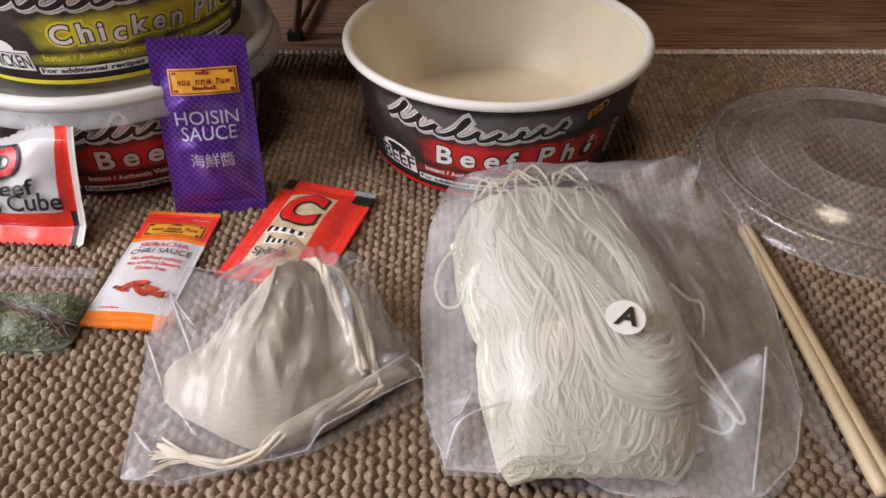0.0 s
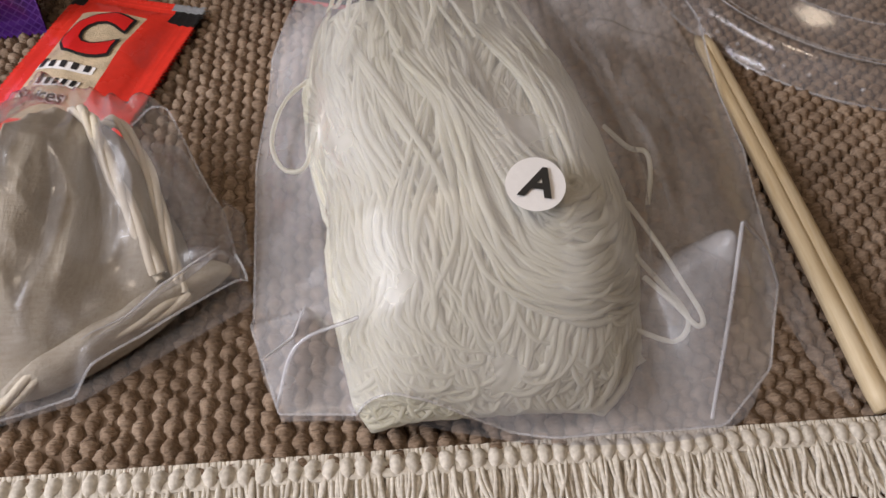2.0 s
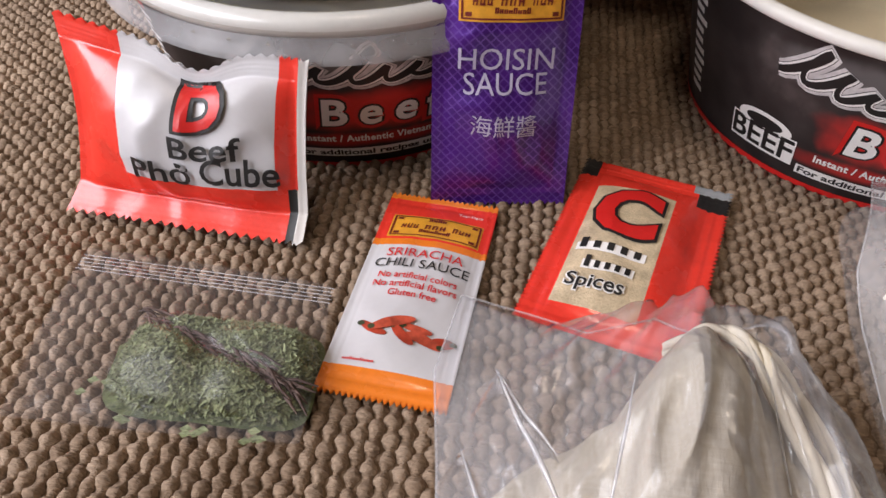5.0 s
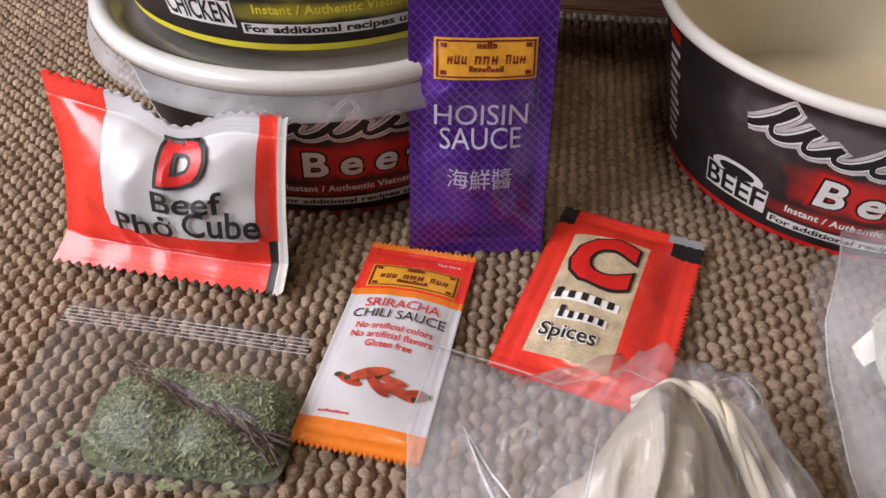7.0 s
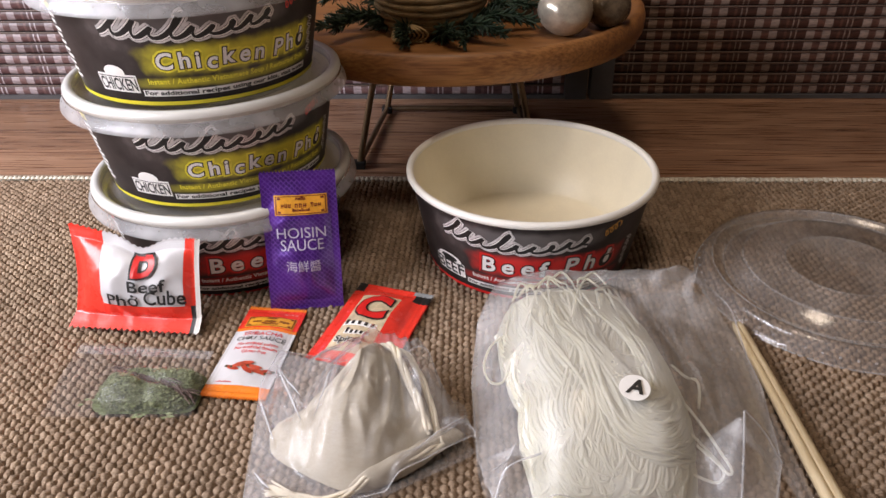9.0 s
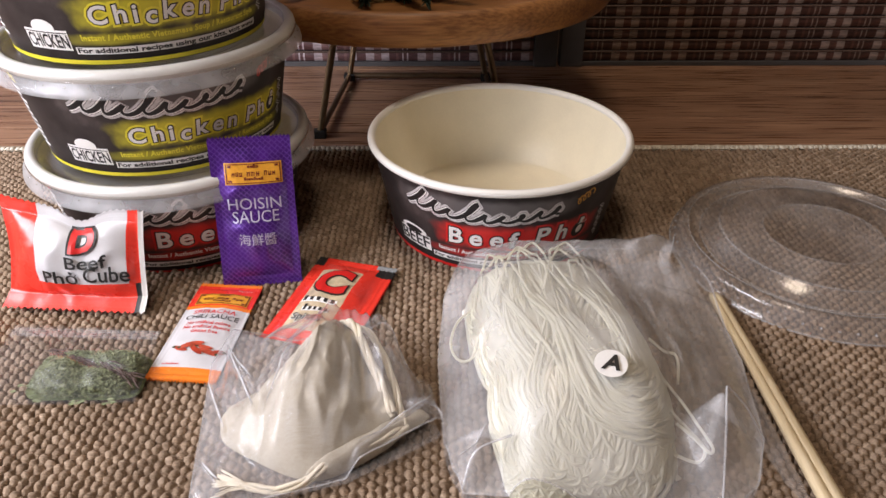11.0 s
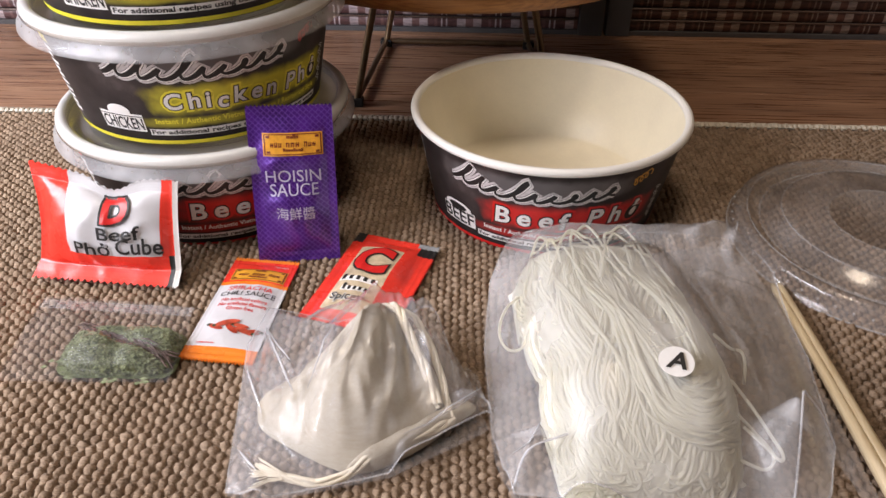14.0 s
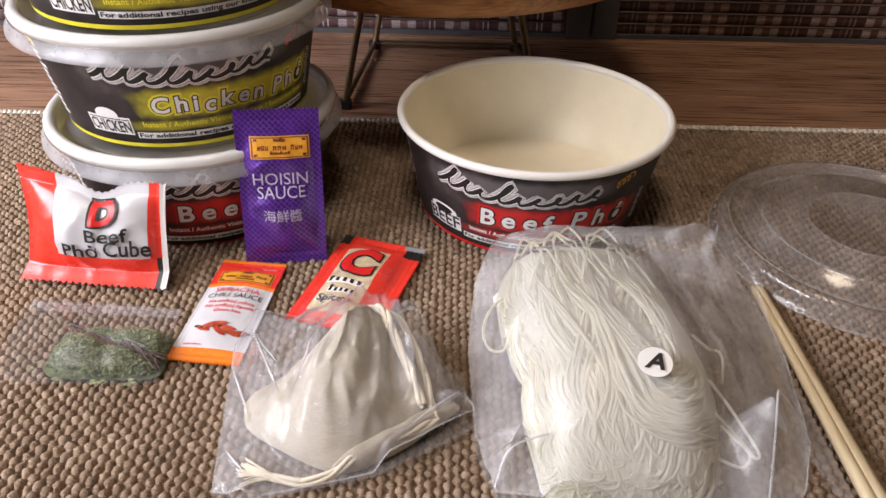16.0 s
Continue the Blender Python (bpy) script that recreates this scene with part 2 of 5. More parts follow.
def sleeve_mat(name, glow, hi, strong):
    """The printed sleeve of a bowl: near-black with a faint photo, glow behind the words."""
    m, nt, p = node_mat(name)
    tc = nt.nodes.new("ShaderNodeTexCoord")
    sp = nt.nodes.new("ShaderNodeSeparateXYZ")
    link(nt, tc.outputs["Object"], sp.inputs[0])
    ang = calc(nt, "ARCTAN2", sp.outputs[0], calc(nt, "MULTIPLY", sp.outputs[1], -1.0))
    rag = calc(nt, "MULTIPLY", calc(nt, "SUBTRACT", noise_fac(nt, 130, 2), 0.5), 0.7)

    def box(a0, a1, z0, z1, soft):
        u = calc(nt, "DIVIDE", calc(nt, "ABSOLUTE", calc(nt, "SUBTRACT", ang, radians((a0 + a1) / 2))), radians((a1 - a0) / 2))
        v = calc(nt, "DIVIDE", calc(nt, "ABSOLUTE", calc(nt, "SUBTRACT", sp.outputs[2], (z0 + z1) / 2)), (z1 - z0) / 2)
        d = calc(nt, "ADD", calc(nt, "POWER", calc(nt, "ADD", calc(nt, "POWER", u, 8.0), calc(nt, "POWER", v, 4.0)), 0.25), rag)
        mr = nt.nodes.new("ShaderNodeMapRange")
        mr.interpolation_type = "SMOOTHSTEP"
        mr.inputs["From Min"].default_value, mr.inputs["From Max"].default_value = 1 + soft, 1 - soft
        link(nt, d, mr.inputs["Value"])
        return mr.outputs[0]

    photo = ramp(nt, noise_fac(nt, 38, 5), [(0.4, (0.02, 0.015, 0.015)), (0.58, (0.042, 0.033, 0.032)), (0.78, (0.13, 0.105, 0.1))])
    c = mix(nt, calc(nt, "MULTIPLY", box(-48, 29, 0.0395, 0.0505, 0.4), 0.16), photo, (0.62, 0.58, 0.58))
    c = mix(nt, calc(nt, "MULTIPLY", box(-29, hi, 0.0185, 0.0325, 0.45), strong), c, glow)
    c = mix(nt, calc(nt, "MULTIPLY", box(-34, hi, 0.0105, 0.0155, 0.5), strong * 0.6), c, glow)
    link(nt, c, p.inputs["Base Color"])
    p.inputs["Roughness"].default_value = 0.5
    p.inputs["Specular IOR Level"].default_value = 0.3
    bump(nt, p, noise_fac(nt, 900, 2), 0.05, 0.0003)
    return m


M_SLEEVE_RED = sleeve_mat("beef_sleeve", (0.7, 0.035, 0.03), 43, 0.9)
M_SLEEVE_YEL = sleeve_mat("chicken_sleeve", (0.74, 0.65, 0.05), 48, 0.85)


# ---- mesh helpers ----
def mesh_of(name, verts, faces, material, smooth=True):
    me = bpy.data.meshes.new(name)
    me.from_pydata([tuple(map(float, v)) for v in verts], [], [tuple(map(int, f)) for f in faces])
    for mt in material if isinstance(material, (list, tuple)) else [material]:
        me.materials.append(mt)
    if smooth:
        me.polygons.foreach_set("use_smooth", [True] * len(me.polygons))
    me.update()
    return me


def fast_mesh(name, verts, quads, material, smooth=True):
    verts, quads = np.asarray(verts, np.float32), np.asarray(quads, np.int32)
    me = bpy.data.meshes.new(name)
    me.vertices.add(len(verts))
    me.vertices.foreach_set("co", verts.ravel())
    k = quads.shape[1]
    me.loops.add(quads.size)
    me.loops.foreach_set("vertex_index", quads.ravel())
    me.polygons.add(len(quads))
    me.polygons.foreach_set("loop_start", np.arange(0, quads.size, k, dtype=np.int32))
    me.polygons.foreach_set("use_smooth", np.full(len(quads), smooth))
    me.materials.append(material)
    me.update(calc_edges=True)
    return me


def part(name, me, parent=None, label="", at=None):
    if isinstance(me, tuple):
        bm, material = me
        me = bpy.data.meshes.new(name)
        bm.to_mesh(me)
        bm.free()
        me.materials.append(material)
        me.polygons.foreach_set("use_smooth", [True] * len(me.polygons))
    ob = new(name, me)
    if parent is not None:
        ob.parent = parent
    if at is not None:
        ob.matrix_basis = at
    if label:
        ob["label"] = label
    return ob


def empty(name, m, label, category, group=""):
    ob = new(name)
    ob.empty_display_size = 0.02
    ob.matrix_basis = m
    return tagged(ob, label, category, group)


def box(name, lo, hi, material, parent=None, label="", bevel=0.0):
    bm = bmesh.new()
    bmesh.ops.create_cube(bm, size=1)
    c, s = [(a + b) / 2 for a, b in zip(lo, hi)], [b - a for a, b in zip(lo, hi)]
    for v in bm.verts:
        v.co = Vector([v.co[i] * s[i] + c[i] for i in range(3)])
    if bevel:
        bmesh.ops.bevel(bm, geom=bm.edges[:], offset=bevel, segments=2, affect="EDGES", profile=0.6)
    ob = part(name, (bm, material), parent, label)
    ob.data.polygons.foreach_set("use_smooth", [False] * len(ob.data.polygons))
    return ob


def lathe(profile, n=96, close=False):
    verts, faces = [], []
    for r, z in profile:
        for i in range(n):
            a = 2 * math.pi * i / n
            verts.append((r * math.cos(a), r * math.sin(a), z))
    k = len(profile)
    for j in range(k if close else k - 1):
        for i in range(n):
            b, c = j * n, (j + 1) % k * n
            faces.append((b + i, b + (i + 1) % n, c + (i + 1) % n, c + i))
    return verts, faces


def tube_arrays(pts, radius, sides=6, flat=1.0):
    """Rings round a path; radius may be a list."""
    pts = np.asarray(pts, float)
    n = len(pts)
    rad = np.broadcast_to(np.asarray(radius, float), (n,))
    t = np.gradient(pts, axis=0)
    t /= np.linalg.norm(t, axis=1)[:, None] + 1e-12
    up = np.array([0.03, 0.05, 1.0])
    s = np.cross(t, up)
    s /= np.linalg.norm(s, axis=1)[:, None] + 1e-12
    u = np.cross(s, t)
    a = np.arange(sides) * 2 * math.pi / sides
    ring = pts[:, None] + rad[:, None, None] * (np.cos(a)[None, :, None] * s[:, None] + flat * np.sin(a)[None, :, None] * u[:, None])
    v = ring.reshape(-1, 3)
    i, j = np.meshgrid(np.arange(n - 1), np.arange(sides), indexing="ij")
    q = np.stack([i * sides + j, i * sides + (j + 1) % sides, (i + 1) * sides + (j + 1) % sides, (i + 1) * sides + j], -1).reshape(-1, 4)
    return v, q


class Heap:
    """Joins many small pieces into one mesh."""

    def __init__(self):
        self.v, self.q, self.n = [], [], 0

    def add(self, v, q):
        self.v.append(np.asarray(v))
        self.q.append(np.asarray(q) + self.n)
        self.n += len(v)

    def mesh(self, name, material, smooth=True):
        return fast_mesh(name, np.concatenate(self.v), np.concatenate(self.q), material, smooth)


def smooth_path(pts, n=24):
    """A Catmull-Rom curve through points."""
    p = np.asarray(pts, float)
    p = np.vstack([2 * p[0] - p[1], p, 2 * p[-1] - p[-2]])
    out = []
    for i in range(1, len(p) - 2):
        for u in np.linspace(0, 1, n, endpoint=False):
            a, b, c, d = p[i - 1:i + 3]
            out.append(0.5 * (2 * b + (c - a) * u + (2 * a - 5 * b + 4 * c - d) * u * u + (3 * b - a - 3 * c + d) * u ** 3))
    out.append(p[-2])
    return np.array(out)


def outline_of(text, bold, shear, spacing):
    cu = bpy.data.curves.new("word", "FONT")
    cu.body, cu.offset, cu.shear, cu.space_character, cu.resolution_u = text, bold, shear, spacing, 3
    ob = bpy.data.objects.new("word", cu)
    scene.collection.objects.link(ob)
    me = bpy.data.meshes.new_from_object(ob.evaluated_get(bpy.context.evaluated_depsgraph_get()))
    v = np.array([q.co[:] for q in me.vertices]) if len(me.vertices) else np.zeros((0, 3))
    f = [tuple(q.vertices) for q in me.polygons]
    bpy.data.objects.remove(ob)
    bpy.data.meshes.remove(me)
    bpy.data.curves.remove(cu)
    return v, f


def lettering(text, bold=0.0, shear=0.0, spacing=1.0):
    """Vertices and faces of a word; its plain outline runs from x = 0 to 1, a bolder one a little past it."""
    v, f = outline_of(text, bold, shear, spacing)
    if len(v):
        plain = outline_of(text, 0.0, shear, spacing)[0] if bold else v
        x0, x1 = plain[:, 0].min(), plain[:, 0].max()
        v[:, 0] -= x0
        v /= x1 - x0
    return v, f


def letters(word, gap=0.12, bounce=0.08, seed=1, bold=0.0, shear=0.0):
    """A word of hopping letters, scaled to run from x = 0 to 1."""
    rnd, x, vs, fs, n = random.Random(seed), 0.0, [], [], 0
    for ch in word:
        lift, lean = rnd.uniform(-bounce, bounce), rnd.uniform(-6, 6)
        if ch == " ":
            x += 0.3
            continue
        plain = outline_of(ch, 0.0, shear, 1.0)[0]
        v, f = outline_of(ch, bold, shear, 1.0)
        x0, wid = plain[:, 0].min(), plain[:, 0].max() - plain[:, 0].min()
        v[:, 0] -= x0
        c, s = math.cos(radians(lean)), math.sin(radians(lean))
        vs.append(np.stack([x + c * v[:, 0] - s * v[:, 1], lift + s * v[:, 0] + c * v[:, 1], v[:, 2]], 1))
        fs += [tuple(n + k for k in q) for q in f]
        n += len(v)
        x += wid + gap
    return np.concatenate(vs) / (x - gap), fs


def refine(vf, longest):
    """Cut artwork finely enough to follow a curved surface."""
    v, f = vf
    bm = bmesh.new()
    bv = [bm.verts.new(p) for p in v]
    for q in f:
        if len(set(q)) > 2:
            try:
                bm.faces.new([bv[k] for k in q])
            except ValueError:
                pass
    for _ in range(5):
        bmesh.ops.triangulate(bm, faces=bm.faces[:])
        long = [e for e in bm.edges if e.calc_length() > longest]
        if not long:
            break
        bmesh.ops.subdivide_edges(bm, edges=long, cuts=1)
    bmesh.ops.triangulate(bm, faces=bm.faces[:])
    bm.verts.index_update()
    out = np.array([p.co[:] for p in bm.verts]), [tuple(p.index for p in q.verts) for q in bm.faces]
    bm.free()
    return out


def ribbon(path, width):
    """A flat band along a path in the plane."""
    p = np.asarray(path, float)
    t = np.gradient(p, axis=0)
    t /= np.linalg.norm(t, axis=1)[:, None] + 1e-12
    nrm = np.stack([-t[:, 1], t[:, 0]], 1)
    w = np.broadcast_to(np.asarray(width, float), (len(p),))[:, None] / 2
    v = np.empty((2 * len(p), 3))
    v[0::2, :2], v[1::2, :2], v[:, 2] = p + nrm * w, p - nrm * w, 0
    f = [(2 * i, 2 * i + 1, 2 * i + 3, 2 * i + 2) for i in range(len(p) - 1)]
    return v, f


def disc(cx, cy, rx, ry, n=20, turn=0.0, bend=0.0):
    a = np.linspace(0, 2 * math.pi, n, endpoint=False)
    x, y = rx * np.cos(a), ry * np.sin(a)
    y = y + bend * x * x
    c, s = math.cos(radians(turn)), math.sin(radians(turn))
    v = np.stack([cx + c * x - s * y, cy + s * x + c * y, 0 * a], 1)
    return v, [tuple(range(n))]


def rect(x0, y0, x1, y1, n=8):
    xs, v, f = np.linspace(x0, x1, n + 1), [], []
    for x in xs:
        v += [(x, y0, 0), (x, y1, 0)]
    f = [(2 * i, 2 * i + 2, 2 * i + 3, 2 * i + 1) for i in range(n)]
    return np.array(v), f


def word_bars(x0, y0, w, h, letters, seed, thick=0.35):
    """Writing that stays unread: short upright bars."""
    rnd, v, f = random.Random(seed), [], []
    step = w / letters
    for i in range(letters):
        hh, x = h * rnd.choice((0.62, 0.7, 0.72, 1.0)), x0 + i * step
        for k in (0.08, 0.55):
            a, b = x + step * k, x + step * (k + thick)
            n = len(v)
            v += [(a, y0, 0), (b, y0, 0), (b + h * 0.08, y0 + hh, 0), (a + h * 0.08, y0 + hh, 0)]
            f.append((n, n + 1, n + 2, n + 3))
        n = len(v)
        yy = y0 + hh * rnd.choice((0.0, 0.4, 0.8))
        v += [(x + step * 0.1, yy, 0), (x + step * 0.85, yy, 0), (x + step * 0.85, yy + h * 0.17, 0), (x + step * 0.1, yy + h * 0.17, 0)]
        f.append((n, n + 1, n + 2, n + 3))
    return np.array(v), f


# ---- the room ----
floor = new("floor")
tagged(floor, "dark reddish-brown streaked wooden boards", "floor", kind="structure")
box("subfloor", (-1.8, -1.6, -0.06), (2.2, 2.4, -0.0152), M_GREY, floor)
rnd = random.Random(4)
y = -1.6
while y < 2.39:
    d = 0.118
    xs = [-1.8] + sorted(rnd.uniform(-1.6, 2.0) for _ in range(2 if abs(y - 0.3) < 0.5 else 1)) + [2.2]
    for a, b in zip(xs, xs[1:]):
        box("plank", (a + 0.0004, y + 0.0004, -0.015), (b - 0.0004, min(2.4, y + d) - 0.0004, 0.0 - rnd.uniform(0, 0.0003)), M_FLOOR, floor, bevel=0.0006)
    y += d


def wall(name, lo, hi):
    return tagged(box(name, lo, hi, M_WALL), "plain beige painted wall", "wall", kind="structure")


wall("wall_east", (2.2, -1.6, 0), (2.3, 2.4, 2.5))
wall("wall_north", (-1.8, 2.4, 0), (2.2, 2.5, 2.5))
wall("wall_south", (-1.8, -1.7, 0), (2.2, -1.6, 2.5))
# the window wall, round an opening
west = new("wall_west")
tagged(west, "plain beige painted wall with a window", "wall", kind="structure")
box("wall_below", (-0.9, -1.7, 0), (-0.8, 2.5, 0.22), M_WALL, west)
box("wall_above", (-0.9, -1.7, 0.8), (-0.8, 2.5, 2.5), M_WALL, west)
box("wall_side", (-0.9, -1.7, 0.22), (-0.8, -0.38, 0.8), M_WALL, west)
box("wall_side", (-0.9, 0.52, 0.22), (-0.8, 2.5, 0.8), M_WALL, west)
win = tagged(new("window_1"), "white framed window letting in daylight", "window", kind="structure")
for lo, hi in (((-0.88, -0.38, 0.22), (-0.82, -0.35, 0.8)), ((-0.88, 0.49, 0.22), (-0.82, 0.52, 0.8)),
               ((-0.88, -0.35, 0.22), (-0.82, 0.49, 0.25)), ((-0.88, -0.35, 0.77), (-0.82, 0.49, 0.8))):
    box("window_frame", lo, hi, M_CEIL, win)
tagged(box("ceiling", (-1.9, -1.7, 2.5), (2.3, 2.5, 2.6), M_CEIL), "plain off-white ceiling", "ceiling", kind="structure")

# ---- folding screen behind ----
def weave_mat(name, tones, gap, period):
    """Woven strips: light and dark stretches along each strip."""
    m, nt, p = node_mat(name)
    tc = nt.nodes.new("ShaderNodeTexCoord")
    sp = nt.nodes.new("ShaderNodeSeparateXYZ")
    link(nt, tc.outputs["Object"], sp.inputs[0])
    u = calc(nt, "FRACT", calc(nt, "DIVIDE", sp.outputs[0], period))
    r = nt.nodes.new("ShaderNodeValToRGB")
    r.color_ramp.interpolation = "CONSTANT"
    dark, mid, light = tones
    stops = [(0, light), (0.16, mid), (0.3, light), (0.45, dark), (0.58, mid), (0.63, dark), (0.7, gap), (0.73, dark), (0.79, gap), (0.82, dark)]
    e = r.color_ramp.elements
    while len(e) < len(stops):
        e.new(0.99)
    for k, (q, c) in zip(e, stops):
        k.position, k.color = q, (*c, 1)
    link(nt, u, r.inputs[0])
    n = noise_fac(nt, 160, 3, stretch=(1, 1, 4))
    c = mix(nt, 1.0, r.outputs[0], ramp(nt, n, [(0.3, (0.65, 0.65, 0.65)), (0.7, (1.25, 1.2, 1.2))]), "MULTIPLY")
    info = nt.nodes.new("ShaderNodeObjectInfo")
    c = mix(nt, 1.0, c, ramp(nt, info.outputs["Random"], [(0, (0.8, 0.78, 0.78)), (1, (1.15, 1.12, 1.12))]), "MULTIPLY")
    link(nt, c, p.inputs["Base Color"])
    p.inputs["Roughness"].default_value = 0.4
    bump(nt, p, n, 0.25, 0.0006)
    return m


M_WEAVE = weave_mat("rattan_strip", ((0.05, 0.02, 0.014), (0.1, 0.045, 0.032), (0.26, 0.2, 0.165)), (0.2, 0.15, 0.12), 0.05)
# the lilac gap tone paints light coming through the weave from behind
M_WEAVE_L = weave_mat("rattan_strip_pale", ((0.09, 0.045, 0.045), (0.15, 0.085, 0.08), (0.34, 0.29, 0.3)), (0.42, 0.38, 0.4), 0.05)
M_ROD = surface("rattan_rod", (0.11, 0.07, 0.055), 0.35, var=0.3, scale=200)


def screen_panel(x0, x1, y, strip, swing, label):
    thing = empty("screen_panel", pose(x0, y, 0, 0, 0, swing), label, "folding screen", "folding screen panels")
    w = x1 - x0
    for a, b in ((0.0, 0.022), (w - 0.022, w)):
        box("stile", (a, 0, 0), (b, 0.018, 1.0), M_GREY, thing, bevel=0.001)
    box("bottom_rail", (0.0222, 0.003, 0.0), (w - 0.0222, 0.016, 0.004), M_GREY, thing)
    box("top_rail", (0.0222, 0.003, 0.975), (w - 0.0222, 0.016, 1.0), M_GREY, thing)
    # bowed strips, one above another, with a thin rod between
    n = 24
    xs = np.linspace(0.0224, w - 0.0224, n + 1)
    v, q = [], []
    prof = [(0.0066, 0.0002), (0.0054, 0.0018), (0.005, 0.0048), (0.0054, 0.0078), (0.0066, 0.0094)]
    for x in xs:
        for yy, zz in prof:
            v.append((x, yy, zz))
    k = len(prof)
    for i in range(n):
        for j in range(k - 1):
            q.append((i * k + j, (i + 1) * k + j, (i + 1) * k + j + 1, i * k + j + 1))
    strip_me = fast_mesh("strip", v, q, strip)
    rv, rq = tube_arrays([(0.0224, 0.005, 0), (w / 2, 0.005, 0), (w - 0.0224, 0.005, 0)], 0.0009, 6)
    rod_me = fast_mesh("rod", rv, rq, M_ROD)
    r2 = random.Random(7)
    z = 0.004
    while z < 0.965:
        part("strip", strip_me, thing, at=pose(0, r2.uniform(-0.0006, 0.0006), z))
        part("rod", rod_me, thing, at=pose(0, 0, z + 0.0095))
        z += 0.0108
    box("backing", (0.0222, 0.010, 0.004), (w - 0.0222, 0.012, 0.975), M_GREY, thing)
    return thing


screen_panel(0.107, 0.62, 0.648, M_WEAVE, 0, "dark brown woven rattan folding screen panel with grey stiles")
screen_panel(-0.78, 0.104, 0.648, M_WEAVE_L, 0, "brown and pale woven rattan folding screen panel with grey stiles")

# ---- the woven mat ----
MAT_X, MAT_Y = (-0.46, 0.40), (0.127, 0.46)
runner = empty("table_mat", pose(0, 0, 0), "tan woven jute mat with cream fringed edges", "mat")
backing = box("backing", (MAT_X[0], MAT_Y[0], 0.0005), (MAT_X[1], MAT_Y[1], 0.0016), M_MATBASE, runner)


def mat_lift(x, y):
    """Slight ripples of the cloth."""
    return 0.0006 * np.sin(x * 23 + 1.1 * np.sin(y * 19)) + 0.0005 * np.sin(y * 31 + x * 7)


rs = np.random.RandomState(5)
PITCH_X, PITCH_Y = 0.0037, 0.0054
heap = Heap()
ncol = int((MAT_X[1] - MAT_X[0]) / PITCH_X)
per, nub_n = 6, int((MAT_Y[1] - MAT_Y[0]) / PITCH_Y)
arc = np.linspace(0, math.pi, 6)
for i in range(ncol):
    x = MAT_X[0] + (i + 0.5) * PITCH_X
    ph = (i % 2) * 0.5 + rs.uniform(-0.08, 0.08)
    s = np.arange(nub_n * per + 1) / per
    yy = MAT_Y[0] + s * PITCH_Y
    size = np.interp(s, np.arange(nub_n + 1), rs.uniform(0.85, 1.15, nub_n + 1))
    wob = np.interp(s, np.arange(0, nub_n + 1), rs.normal(0, 0.00022, nub_n + 1))
    lump = np.abs(np.cos(math.pi * (s + ph))) ** 1.3
    r = (0.0012 + 0.00105 * lump) * size
    top = (0.0012 + 0.0019 * lump) * size
    xx = x + wob + 0.0012 * np.sin(yy * 17 + x * 9)
    v = np.stack([xx[:, None] + r[:, None] * np.cos(arc)[None], np.broadcast_to(yy[:, None], (len(s), 6)),
                  0.0012 + top[:, None] * np.sin(arc)[None] + mat_lift(xx, yy)[:, None]], -1).reshape(-1, 3)
    a, b = np.meshgrid(np.arange(len(s) - 1), np.arange(5), indexing="ij")
    q = np.stack([a * 6 + b, (a + 1) * 6 + b, (a + 1) * 6 + b + 1, a * 6 + b + 1], -1)
    v += rs.normal(0, 0.0002, v.shape)
    # each lump an island of its own, for its tone
    for k in range(nub_n):
        rows = v.reshape(-1, 6, 3)[k * per:(k + 1) * per + 1].reshape(-1, 3)
        aa, bb = np.meshgrid(np.arange(per), np.arange(5), indexing="ij")
        heap.add(rows, np.stack([aa * 6 + bb, aa * 6 + bb + 1, (aa + 1) * 6 + bb + 1, (aa + 1) * 6 + bb], -1).reshape(-1, 4))
tagged(part("weave", heap.mesh("weave", M_MAT), runner, "knobbly tan jute weave"), kind="stuff")

for side, y0, length in ((-1, MAT_Y[0], 0.0145), (1, MAT_Y[1], 0.007)):
    heap = Heap()
    n = int((MAT_X[1] - MAT_X[0]) / 0.00042)
    for i in range(n):
        x = MAT_X[0] + (i + 0.5) * 0.00042 + rs.normal(0, 0.0004)
        ln = length * rs.uniform(0.8, 1.08)
        w1, w2 = rs.normal(0, 0.0013, 2)
        zt = 0.0023 + rs.uniform(-0.0006, 0.0009)
        p = smooth_path([(x, y0 - side * 0.004, 0.0032), (x + w1 * 0.3, y0 + side * ln * 0.3, zt), (x + w1, y0 + side * ln * 0.7, zt * 0.75), (x + w2, y0 + side * ln, 0.0011)], 3)
        r = 0.0006 * rs.uniform(0.75, 1.3) * (1 + 0.15 * np.sin(np.arange(len(p)) * 2.2 + i))
        heap.add(*tube_arrays(p, r, 5))
    # the row of cream knots along the hem
    for i in range(int((MAT_X[1] - MAT_X[0]) / PITCH_X)):
        x = MAT_X[0] + (i + 0.5) * PITCH_X
        p = [(x + rs.normal(0, 0.0003), y0 + side * k * 0.001, 0.003) for k in (-3.2, -2.4, -1, 0.6, 1.6)]
        heap.add(*tube_arrays(p, np.array([0.0006, 0.0016, 0.0021, 0.0017, 0.0008]), 7))
    box("hem", (MAT_X[0], y0 - 0.0022, 0.0012), (MAT_X[1], y0 + 0.0022, 0.0036), M_FRINGE, runner, "cream hem", bevel=0.0008)
    box("fringe_underlay", (MAT_X[0], min(y0, y0 + side * length * 0.8), 0.0002), (MAT_X[1], max(y0, y0 + side * length * 0.8), 0.0015), M_FRINGE, runner)
    tagged(part("fringe", heap.mesh("fringe", M_FRINGE), runner, "cream cotton fringe"), kind="stuff")

